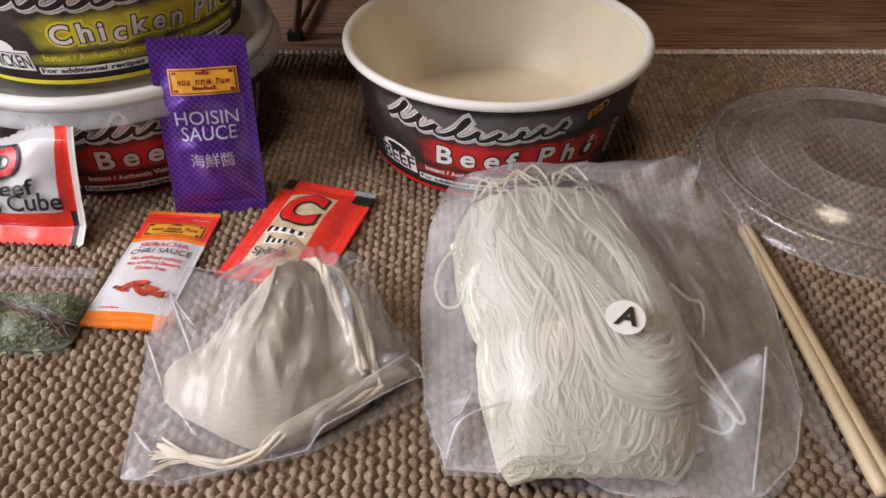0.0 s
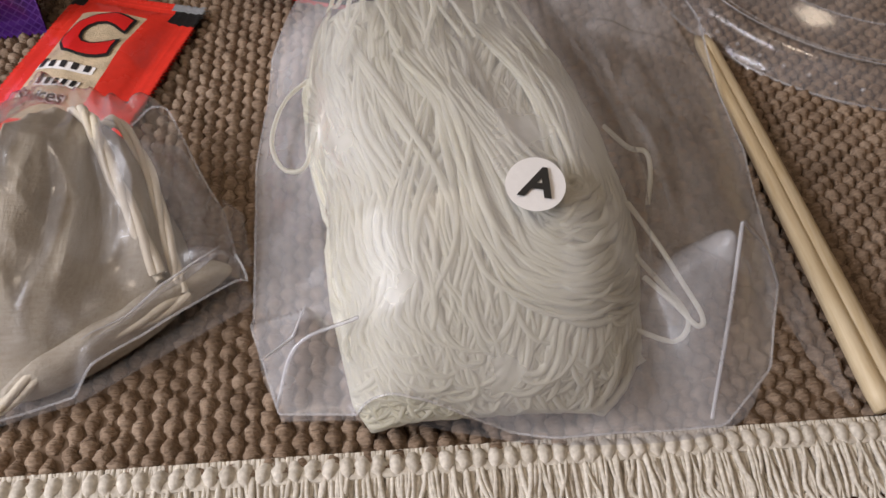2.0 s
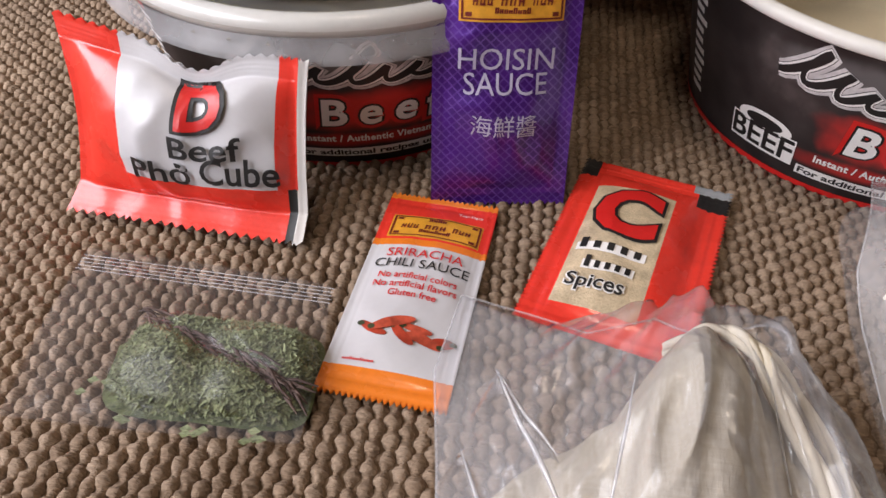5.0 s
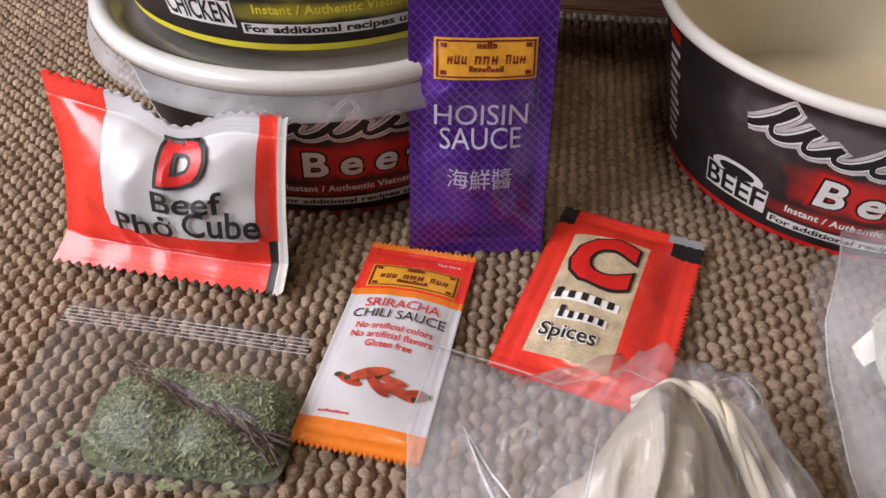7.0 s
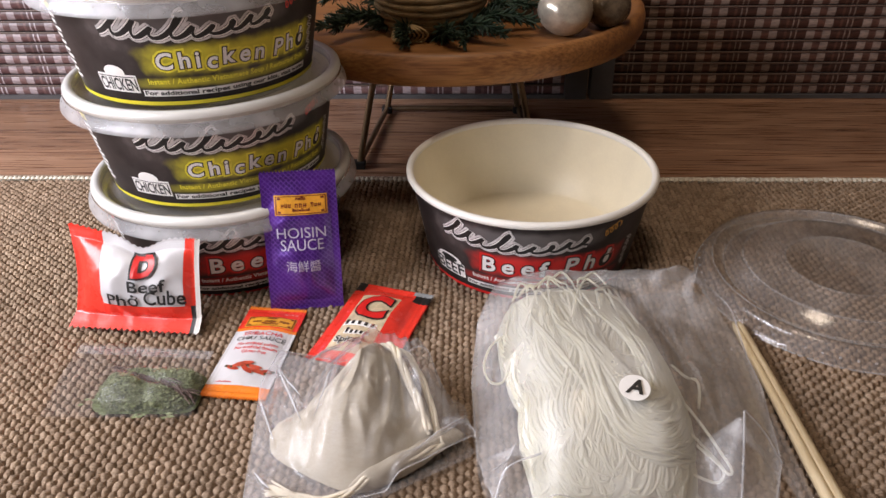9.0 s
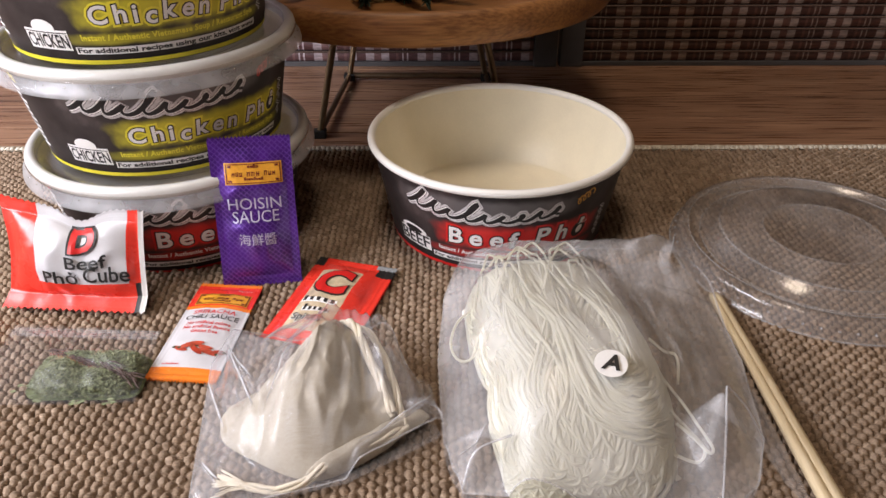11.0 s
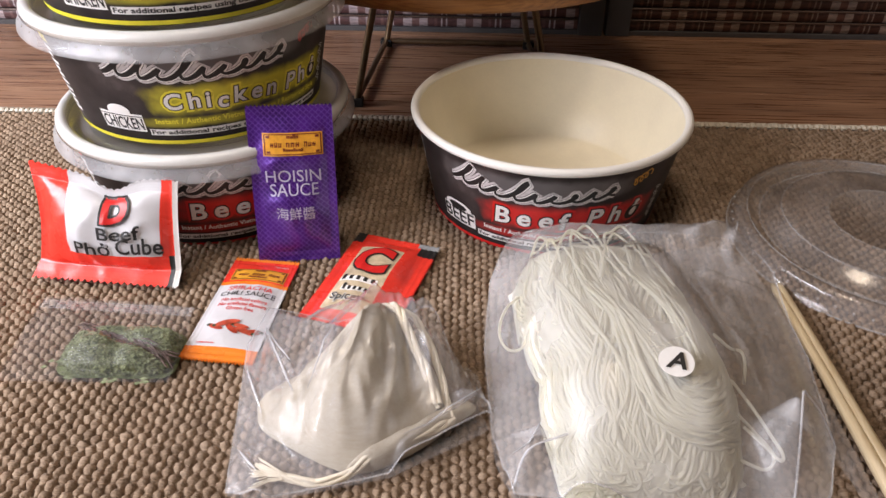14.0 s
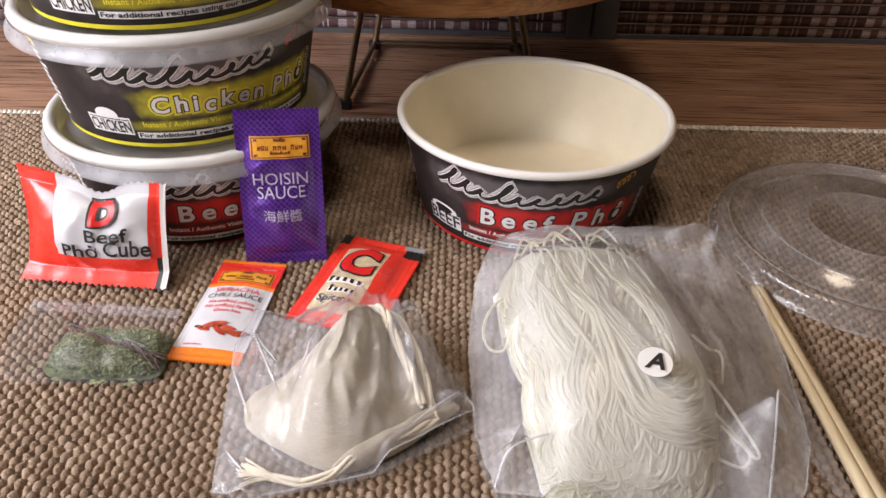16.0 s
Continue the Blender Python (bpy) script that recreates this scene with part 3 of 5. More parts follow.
# ---- paper bowls ----
M_GLOW = surface("pale_grey_ink", (0.6, 0.57, 0.57), 0.4, var=0.25, scale=150)
RB, RT, HB = 0.0655, 0.0762, 0.0565


def wall_r(z):
    return RB + (RT - RB) * z / HB


def on_wall(v, a0, z0, off):
    """Lay flat artwork round the sloping wall: x along it from the angle a0, y up from z0."""
    v = np.asarray(v, float)
    z = z0 + v[:, 1]
    r = wall_r(z)
    a = radians(a0) + v[:, 0] / wall_r(z0)
    return np.stack([(r + off) * np.sin(a), -(r + off) * np.cos(a), z], 1)


def print_on(name, vf, a0, z0, off, material, parent, label="", scale=1.0):
    v, f = vf
    if len(v) == 0:
        return None
    v = np.array(v, float) * (scale if np.isscalar(scale) else np.array(scale))
    v, f = refine((v, f), 0.004)
    return part(name, mesh_of(name, on_wall(v, a0, z0, off), f, material, False), parent, label)


def span(a0, a1, z):
    return radians(a1 - a0) * wall_r(z)


def script_path(n_letters, w, h):
    """An illegible flowing scrawl with a few tall loops."""
    k = np.linspace(0, n_letters, n_letters * 16)
    amp = np.interp(k, [0, 0.8, 1.3, 2, 3, 3.4, 4.2, 5, 10], [1.25, 1.25, 1.0, 0.55, 0.55, 1.4, 0.6, 0.5, 0.6])
    x = (k + (0.2 + 0.1 * np.sin(k * 2.3)) * np.sin(2 * math.pi * k)) / n_letters * w
    y = (0.5 - 0.5 * np.cos(2 * math.pi * k)) * amp * h
    return np.stack([x + y * 0.75, y], 1)


LID_PROFILE = [(0.0, 0.0045), (0.02, 0.0045), (0.024, 0.0052), (0.028, 0.0048), (0.056, 0.0048), (0.0585, 0.0062), (0.066, 0.0064), (0.0685, 0.0052), (0.0705, 0.0052),
               (0.0735, 0.0102), (0.0768, 0.0112), (0.0795, 0.0105), (0.0805, 0.0085), (0.081, 0.003), (0.0828, 0.0012), (0.083, 0.0)]


def lid_mesh():
    v, f = lathe(LID_PROFILE, 112)
    n = len(v)
    v = list(v)
    for i in range(44):
        a = 2 * math.pi * i / 44
        c, r = np.array([math.cos(a) * 0.0812, math.sin(a) * 0.0812, 0.0042]), 0.0008
        b = len(v)
        for dx, dy, dz in ((1, 0, 0), (0, 1, 0), (-1, 0, 0), (0, -1, 0), (0, 0, 1), (0, 0, -1)):
            v.append(tuple(c + r * np.array((dx, dy, dz))))
        for t in ((0, 1, 4), (1, 2, 4), (2, 3, 4), (3, 0, 4), (1, 0, 5), (2, 1, 5), (3, 2, 5), (0, 3, 5)):
            f.append(tuple(b + k for k in t))
    return mesh_of("lid", v, f, M_LIDFILM)


LID = lid_mesh()
M_BEAD = surface("milky_plastic", (0.66, 0.65, 0.62), 0.35, var=0.06, coat=0.5)
LID_BEAD = mesh_of("lid_bead", *lathe([(0.0772 + 0.0034 * math.cos(t), 0.0082 + 0.0036 * math.sin(t)) for t in np.linspace(0, 2 * math.pi, 14, endpoint=False)], 120, True), M_BEAD)
LID_LIP = mesh_of("lid_lip", *lathe([(0.0808, 0.0062), (0.0818, 0.003), (0.0832, 0.0012), (0.0836, -0.0008)], 120), film("lip_plastic", 0.24, rough=0.3, gloss=0.02, rise=0.4))


def bowl(m, beef, lidded, label, group=""):
    thing = empty("paper_bowl", m, label, "bowl", group)
    glow, sleeve_m = (M_RED, M_SLEEVE_RED) if beef else (M_YEL, M_SLEEVE_YEL)
    prof = [(RB, 0.0), (wall_r(0.02), 0.02), (wall_r(0.04), 0.04), (RT, HB)]
    v, f = lathe(prof, 120)
    part("sleeve", mesh_of("sleeve", v, f, sleeve_m), thing, "black printed sleeve")
    inner = [(0.0, 0.006), (0.03, 0.006), (wall_r(0.006) - 0.003, 0.006), (wall_r(0.007) - 0.0013, 0.0075), (wall_r(0.03) - 0.001, 0.03), (RT - 0.0012, HB + 0.0005)]
    v, f = lathe(inner, 120)
    part("lining", mesh_of("lining", v, [q[::-1] for q in f], M_INNER), thing, "cream paperboard inside")
    v, f = lathe([(RB - 0.0006, 0.0), (RB - 0.002, 0.0), (RB - 0.003, 0.004), (0.0, 0.004)], 96)
    part("base", mesh_of("base", v, f, M_PAPER), thing)
    ring = [(RT + 0.0006 + 0.0023 * math.cos(t), HB + 0.0008 + 0.0023 * math.sin(t)) for t in np.linspace(0, 2 * math.pi, 14, endpoint=False)]
    v, f = lathe(ring, 128, True)
    part("rim", mesh_of("rim", v, f, M_PAPER), thing, "rolled white paper rim")
    v, f = lathe([(wall_r(0.0004) + 0.0003, 0.0004), (wall_r(0.0026) + 0.0003, 0.0026)], 120)
    part("base_stripe", mesh_of("base_stripe", v, f, glow), thing, "red stripe" if beef else "yellow stripe")
    # flowing logo, drawn as a scrawl in three layers
    w, z = span(-46, 24, 0.04), 0.0405
    path = script_path(9, w, 0.0092)
    path[:, 1] -= 0.0035 * np.sin(np.linspace(0, math.pi, len(path)))
    for name, wd, off, mt in (("logo_halo", 0.0058, 0.00012, M_GLOW), ("logo_edge", 0.0038, 0.0002, M_BLACK), ("logo_line", 0.0034, 0.00026, M_WHITE), ("logo", 0.0022, 0.00032, M_BLACK)):
        pv, pf = ribbon(path, wd * (1 + 0.3 * np.sin(np.arange(len(path)) * 0.39)))
        print_on(name, (pv, pf), -47, z, off, mt, thing)
    # the large word
    a1 = 40 if beef else 45
    word = "Beef Ph\u1edf" if beef else "Chicken Ph\u1edf"
    w = span(-26, a1, 0.02)
    letters_high = letters(word, 0.3 if beef else 0.26, 0.06, 3 if beef else 5, 0.0, 0.1)[0][:, 1].max()
    for name, bold, off, mt in (("word_glow", 0.16, 0.00012, glow), ("word_outline", 0.07, 0.00026, M_BLACK), ("word", 0.026, 0.00042, M_WHITE)):
        v, f = letters(word, 0.3 if beef else 0.26, 0.06, 3 if beef else 5, bold, 0.1)
        v[:, 1] *= (0.0115 if beef else 0.0095) / letters_high / w
        print_on(name, (v, f), -26, 0.0205, off, mt, thing, scale=w)
    w = span(-32, a1, 0.013)
    print_on("small_print", lettering("Instant / Authentic Vietnamese Soup / Restaurant Style", 0.035, 0.0, 1.1), -32, 0.0126, 0.00024, M_WHITE if beef else M_YEL, thing, scale=(w, w * 1.1, 1))
    w = span(-35, a1 + 2, 0.006)
    print_on("white_band", rect(-0.001, -0.0010, w + 0.001, 0.0026, 40), -35, 0.0066, 0.00014, M_WHITE, thing)
    print_on("small_print", lettering("For additional recipes using our kits, visit www.", 0.03), -35, 0.0064, 0.00024, M_BLACK, thing, scale=(w, w * 0.68, 1))
    # the picture label: a plain shape over the word
    w = span(-57, -38, 0.01)
    print_on("label_plate", rect(-0.0008, -0.0012, w + 0.0008, 0.0088, 10), -57, 0.0085, 0.00014, M_WHITE, thing)
    print_on("label_word", lettering("BEEF" if beef else "CHICKEN", 0.02), -57, 0.0085, 0.00024, M_BLACK, thing, scale=(w, (0.0062 if beef else 0.0062) / (0.27 if beef else 0.155), 1))
    print_on("label_line", rect(-0.0004, 0.0072, w + 0.0004, 0.0077, 10), -57, 0.0085, 0.00024, M_BLACK, thing)
    v, f = disc(w * 0.5, 0.0098, w * (0.44 if beef else 0.28), 0.0040, 24)
    print_on("label_blob_edge", (v, f), -57, 0.0085, 0.00014, M_WHITE, thing)
    if beef:
        v, f = disc(w * 0.5, 0.0102, w * 0.3, 0.0022, 24)
        print_on("label_blob", (v, f), -57, 0.0085, 0.00024, M_BLACK, thing)
    # directions panel: unread lines
    print_on("direction_heading", rect(0, 0, 0.011, 0.0042, 8), -84, 0.047, 0.00014, M_YEL if not beef else M_RED, thing)
    for k in range(10):
        print_on("direction_line", rect(0, 0, random.Random(k).uniform(0.007, 0.0105), 0.0021, 6), -83, 0.0425 - k * 0.0037, 0.00014, M_WHITE, thing)
    # noodle swirl and upright emblem at the end of the print
    tt = np.linspace(0, 1, 90)
    sw = np.stack([0.011 * tt + 0.0016 * np.sin(tt * 22), 0.0045 * tt + 0.0022 * np.cos(tt * 22) + 0.001], 1)
    print_on("swirl_edge", ribbon(sw, 0.0017), 31, 0.044, 0.00014, M_BLACK, thing)
    print_on("swirl", ribbon(sw, 0.0009), 31, 0.044, 0.00022, M_GOLD if beef else M_RED, thing)
    em = np.stack([0.0022 * np.sin(tt * 30), 0.022 * tt], 1)
    print_on("emblem_edge", ribbon(em, 0.0016), 52, 0.012, 0.00014, M_WHITE, thing)
    print_on("emblem", ribbon(em, 0.0007), 52, 0.012, 0.00022, M_BLACK, thing)
    if lidded:
        part("lid", LID, thing, "clear plastic snap lid", at=pose(0, 0, HB - 0.0063))
        part("lid_bead", LID_BEAD, thing, "milky rolled bead of the lid", at=pose(0, 0, HB - 0.0063))
        part("lid_lip", LID_LIP, thing, "clear ribbed lip", at=pose(0, 0, HB - 0.0063))
    return thing


bowl(pose(0.0278, 0.3624, 0.0022), True, False, "open empty round paper bowl, black and red print, cream inside", "paper bowls")
STEP = 0.0605
bowl(pose(-0.1685, 0.3625, 0.0022, 0, 0, 31), True, True, "lidded paper bowl with black and red print under the stack", "paper bowls")
bowl(pose(-0.1705, 0.3655, 0.0022 + STEP, 0, 0, 31), False, True, "lidded paper bowl with black and yellow print, stacked second", "paper bowls")
bowl(pose(-0.1725, 0.3650, 0.0022 + 2 * STEP, 0, 0, 29), False, True, "lidded paper bowl with black and yellow print, stacked on top", "paper bowls")
lid = empty("bowl_lid", pose(0.2125, 0.3135, 0.0035, 0, 0, 8), "loose clear plastic bowl lid lying on the mat", "lid")
DOME = [(0.0, 0.0148), (0.031, 0.0148), (0.0318, 0.0153), (0.033, 0.0153), (0.0338, 0.0148), (0.054, 0.0148), (0.0562, 0.0144), (0.0578, 0.0132), (0.0655, 0.0078), (0.068, 0.0072),
        (0.0705, 0.0078), (0.0728, 0.0106), (0.0745, 0.0114), (0.0775, 0.0112), (0.0795, 0.0098), (0.0805, 0.0068), (0.081, 0.0032), (0.0828, 0.0014), (0.0835, 0.0002)]
v, f = lathe(DOME, 128)
part("moulding", mesh_of("moulding", v, f, M_LIDFILM), lid, "clear moulded plastic")
for rr, zz, thick in ((0.0325, 0.0152, 0.0002), (0.0566, 0.0142, 0.0003), (0.0668, 0.0075, 0.0003), (0.0742, 0.0114, 0.0003), (0.0832, 0.0008, 0.00045)):
    a = np.linspace(0, 2 * math.pi, 129)
    v, q = tube_arrays(np.stack([rr * np.cos(a), rr * np.sin(a), zz + 0 * a], 1), thick, 5)
    part("rib", fast_mesh("rib", v, q, M_FILM), lid, "moulded ring")
bm = bmesh.new()
bmesh.ops.create_icosphere(bm, subdivisions=1, radius=0.0009)
bead_me = bpy.data.meshes.new("bead")
bm.to_mesh(bead_me)
bm.free()
bead_me.materials.append(M_FILM)
bead_me.polygons.foreach_set("use_smooth", [True] * len(bead_me.polygons))
for k in range(60):
    a = 2 * math.pi * k / 60
    part("bead", bead_me, lid, at=pose(0.0808 * math.cos(a), 0.0808 * math.sin(a), 0.0052))

# ---- small round table behind ----
TX, TY = -0.03, 0.55
riser = empty("side_table", pose(TX, TY, 0), "low round wooden tray table on bronze wire legs", "table")
prof = [(0.0, 0.098), (0.148, 0.098), (0.153, 0.1), (0.156, 0.106), (0.1565, 0.115), (0.155, 0.1195), (0.152, 0.1215), (0.148, 0.1205), (0.145, 0.1175), (0.1, 0.1172), (0.0, 0.117)]
v, f = lathe(prof, 96)
part("tabletop", mesh_of("tabletop", v, f, M_TABLE), riser, "honey-brown wooden tray top")
feet = {(-1, -1): (-0.072, -0.063), (-1, 1): (-0.062, 0.063), (1, -1): (0.072, -0.063), (1, 1): (0.064, 0.063)}
for (sx, sy), (fx, fy) in feet.items():
    v, q = tube_arrays([(fx, fy, 0.003), (fx - sx * 0.01, fy - sy * 0.005, 0.05), (fx - sx * 0.021, fy - sy * 0.011, 0.0985)], 0.0027, 8)
    part("leg", fast_mesh("leg", v, q, M_STEEL), riser, "bronze metal rod")
    box("foot", (fx - 0.005, fy - 0.004, 0.0), (fx + 0.005, fy + 0.004, 0.0065), M_DARKSTEEL, riser, bevel=0.001)
for a, b in (((-1, -1), (-1, 1)), ((1, -1), (1, 1)), ((-1, 1), (1, 1))):
    pa, pb = feet[a], feet[b]
    v, q = tube_arrays([(*pa, 0.0045), ((pa[0] + pb[0]) / 2, (pa[1] + pb[1]) / 2, 0.0045), (*pb, 0.0045)], 0.0025, 8)
    part("base_bar", fast_mesh("base_bar", v, q, M_STEEL), riser)
v, q = tube_arrays(smooth_path([(-0.035, -0.06, 0.099), (-0.034, -0.06, 0.09), (-0.029, -0.061, 0.081), (-0.024, -0.06, 0.079)], 5), 0.0014, 6)
part("cord_end", fast_mesh("cord_end", v, q, M_RAFFIA), riser)


def ball(name, at, r, squash, material, label, category, lumps=0.0):
    bm = bmesh.new()
    bmesh.ops.create_icosphere(bm, subdivisions=4, radius=r)
    for v in bm.verts:
        k = 1 + lumps * noise.noise(v.co * (1.6 / r))
        v.co = Vector((v.co.x * k, v.co.y * k, v.co.z * squash * k))
    ob = part(name, (bm, material), at=pose(*at))
    return tagged(ob, label, category)


ball("glass_ornament", (0.054, 0.4555, 0.117 + 0.0172), 0.0192, 0.9, M_GLASSBALL, "mottled silver glass ball ornament on the wooden tray", "ornament", 0.03)
ball("glass_ornament", (0.086, 0.4745, 0.117 + 0.0152), 0.0165, 0.92, M_DARKBALL, "mottled dark brown glass ball ornament on the wooden tray", "ornament", 0.04)
ball("glass_ornament", (0.022, 0.508, 0.117 + 0.023), 0.024, 0.95, M_GLASSBALL, "pale round glass ornament on the wooden tray", "ornament", 0.02)

# rope-wound pot with fir sprigs tied on
pot = empty("plant_pot", pose(-0.04, 0.475, 0.117), "rope-wound pot trimmed with dark fir sprigs and raffia", "pot")
v, q = lathe([(0.0, 0.0), (0.026, 0.0), (0.034, 0.008), (0.038, 0.02), (0.037, 0.034), (0.031, 0.045), (0.027, 0.047), (0.025, 0.044), (0.0, 0.042)], 48)
part("pot_body", mesh_of("pot_body", v, q, M_MOSS), pot)
heap = Heap()
for k in range(9):
    a = np.linspace(0, 2 * math.pi, 49)
    z = 0.005 + k * 0.0046
    r = np.interp(z, [0, 0.008, 0.02, 0.034, 0.045], [0.027, 0.0345, 0.0385, 0.0375, 0.0315])
    heap.add(*tube_arrays(np.stack([r * np.cos(a), r * np.sin(a), z + 0.0006 * np.sin(a * 3 + k)], 1), 0.0024, 6))
part("rope", heap.mesh("rope", M_MOSS), pot, "wound rope")


def sprig(base, heading, length, rise, seed):
    r2, heap = random.Random(seed), Heap()
    h = radians(heading)
    stem = smooth_path([base, (base[0] + 0.5 * length * math.cos(h), base[1] + 0.5 * length * math.sin(h), base[2] + rise), (base[0] + length * math.cos(h + 0.25), base[1] + length * math.sin(h + 0.25), base[2] + rise * 0.4)], 12)
    heap.add(*tube_arrays(stem, 0.0009, 5))
    for i, c in enumerate(stem):
        for k in range(9):
            d = np.array([r2.gauss(0, 1), r2.gauss(0, 1), r2.gauss(0, 0.8)])
            d = d / np.linalg.norm(d) + 0.7 * np.array([math.cos(h), math.sin(h), 0])
            ln = r2.uniform(0.005, 0.011) * (1.1 - 0.5 * i / len(stem))
            heap.add(*tube_arrays([c, c + d * ln * 0.6, c + d * ln], [0.0006, 0.0007, 0.0002], 4))
    return heap.mesh("sprig", M_FIR)


for i, (hd, ln, bz) in enumerate(((185, 0.05, 0.004), (205, 0.045, 0.008), (250, 0.03, 0.004), (285, 0.035, 0.004), (310, 0.038, 0.005), (335, 0.045, 0.007), (350, 0.05, 0.012), (165, 0.05, 0.015))):
    b = (0.033 * math.cos(radians(hd)) * 0.9, 0.033 * math.sin(radians(hd)) * 0.9, bz)
    part("fir_sprig", sprig(b, hd, ln, 0.008, i), pot, "dark green fir sprig")
heap = Heap()
for k in range(5):
    a = np.linspace(0, 2 * math.pi, 24)
    heap.add(*tube_arrays(np.stack([-0.018 + (0.006 + 0.001 * k) * np.cos(a) + 0.002 * k, -0.04 - 0.003 * np.sin(a * 2), 0.006 + 0.0045 * np.sin(a) * (1 + 0.1 * k)], 1), 0.0008, 5))
part("raffia_bow", heap.mesh("raffia_bow", M_RAFFIA), pot, "straw-coloured raffia bow")


# ---- sachets ----
def frame_of(bl, br, tl):
    o, ex = Vector(bl), (Vector(br) - Vector(bl)).normalized()
    ez = ex.cross(Vector(tl) - Vector(bl)).normalized()
    ey = ez.cross(ex)
    m = Matrix((ex, ey, ez)).transposed().to_4x4()
    m.translation = o
    return m, (Vector(br) - Vector(bl)).length, (Vector(tl) - Vector(bl)).dot(ey)


class Sachet:
    """A sealed foil packet: puffed front, crimped seams, saw-tooth ends, colours in fields."""

    def __init__(self, name, bl, br, tl, puff, mats, zone, label, us=(), vs=(), seam=(0.08, 0.06), teeth="v", rough=0.0006, seed=0, shape=None, bend=None, category="sachet"):
        m, self.w, self.h = frame_of(bl, br, tl)
        self.puff, self.seam, self.rough, self.seed, self.shape, self.bend = puff, seam, rough, seed, shape, bend
        self.thing = empty(name, m, label, category)
        gu = sorted(set([round(k / 44, 4) for k in range(45)] + list(us)))
        gv = sorted(set([round(k / 84, 4) for k in range(85)] + list(vs)))
        nu, nv = len(gu), len(gv)
        verts, faces, idx = [], [], []
        for side in (1, 0):
            for j, v in enumerate(gv):
                for i, u in enumerate(gu):
                    uu, vv = u, v
                    if teeth == "v" and j in (0, nv - 1):
                        vv += (0.0006 / self.h) * (1 if i % 2 else -1)
                    if teeth == "u" and i in (0, nu - 1):
                        uu += (0.0006 / self.w) * (1 if j % 2 else -1)
                    x, y, z = self.at(uu, vv)
                    verts.append((x, y, z if side else self.low(uu, vv) - 0.0003))
        for side in (0, 1):
            b = side * nu * nv
            for j in range(nv - 1):
                for i in range(nu - 1):
                    q = (b + j * nu + i, b + j * nu + i + 1, b + (j + 1) * nu + i + 1, b + (j + 1) * nu + i)
                    faces.append(q if side == 0 else q[::-1])
                    idx.append(zone((gu[i] + gu[i + 1]) / 2, (gv[j] + gv[j + 1]) / 2))
        me = mesh_of("packet", verts, faces, mats)
        me.polygons.foreach_set("material_index", idx)
        self.body = part("packet", me, self.thing)

    def low(self, u, v):
        return self.bend(u, v) if self.bend else 0.0

    def at(self, u, v):
        su, sv = self.seam
        a, b = min(1, max(0, (u - su) / (1 - 2 * su))), min(1, max(0, (v - sv) / (1 - 2 * sv)))
        swell = (math.sin(math.pi * a) ** 0.7) * (math.sin(math.pi * b) ** 0.6) if 0 < a < 1 and 0 < b < 1 else 0.0
        x, y = u * self.w, v * self.h
        if self.shape:
            x, y = self.shape(u, v, x, y)
        n = noise.noise(Vector((x * 55 + self.seed, y * 55, self.seed)))
        n2 = 1 - 2 * abs(noise.noise(Vector((x * 95 + self.seed * 3, y * 60, 3.3))))
        z = 0.0005 + self.puff * swell * (1 + 0.15 * n) + self.rough * (n + 0.8 * n2) * (0.35 + swell)
        if v < sv or v > 1 - sv:
            z += 0.00018 * math.sin(v * self.h * 5200)
        if u < su or u > 1 - su:
            z += 0.00035 * math.sin(u * self.w * 3600)
        return x, y, z + self.low(u, v)

    def lay(self, name, vf, u0, v0, width, material, off=0.0003, tall=1.0, label="", turn=0.0):
        """Artwork given in units of its own width, from the corner (u0, v0)."""
        v, f = vf
        if len(v) == 0:
            return None
        v, f = refine((v, f), 0.0016 / width)
        out = []
        c, s = math.cos(radians(turn)), math.sin(radians(turn))
        for x, y, _ in v:
            x, y = x * width, y * width * tall
            x, y = c * x - s * y, s * x + c * y
            px, py, pz = self.at(u0 + x / self.w, v0 + y / self.h)
            out.append((px, py, pz + off))
        return part(name, mesh_of(name, out, f, material, False), self.thing, label)

    def field(self, name, u0, v0, u1, v1, material, off=0.00022, label=""):
        n, k, verts, faces = 16, 8, [], []
        for j in range(k + 1):
            for i in range(n + 1):
                x, y, z = self.at(u0 + (u1 - u0) * i / n, v0 + (v1 - v0) * j / k)
                verts.append((x, y, z + off))
        for j in range(k):
            for i in range(n):
                b = j * (n + 1) + i
                faces.append((b, b + 1, b + n + 2, b + n + 1))
        return part(name, mesh_of(name, verts, faces, material), self.thing, label)


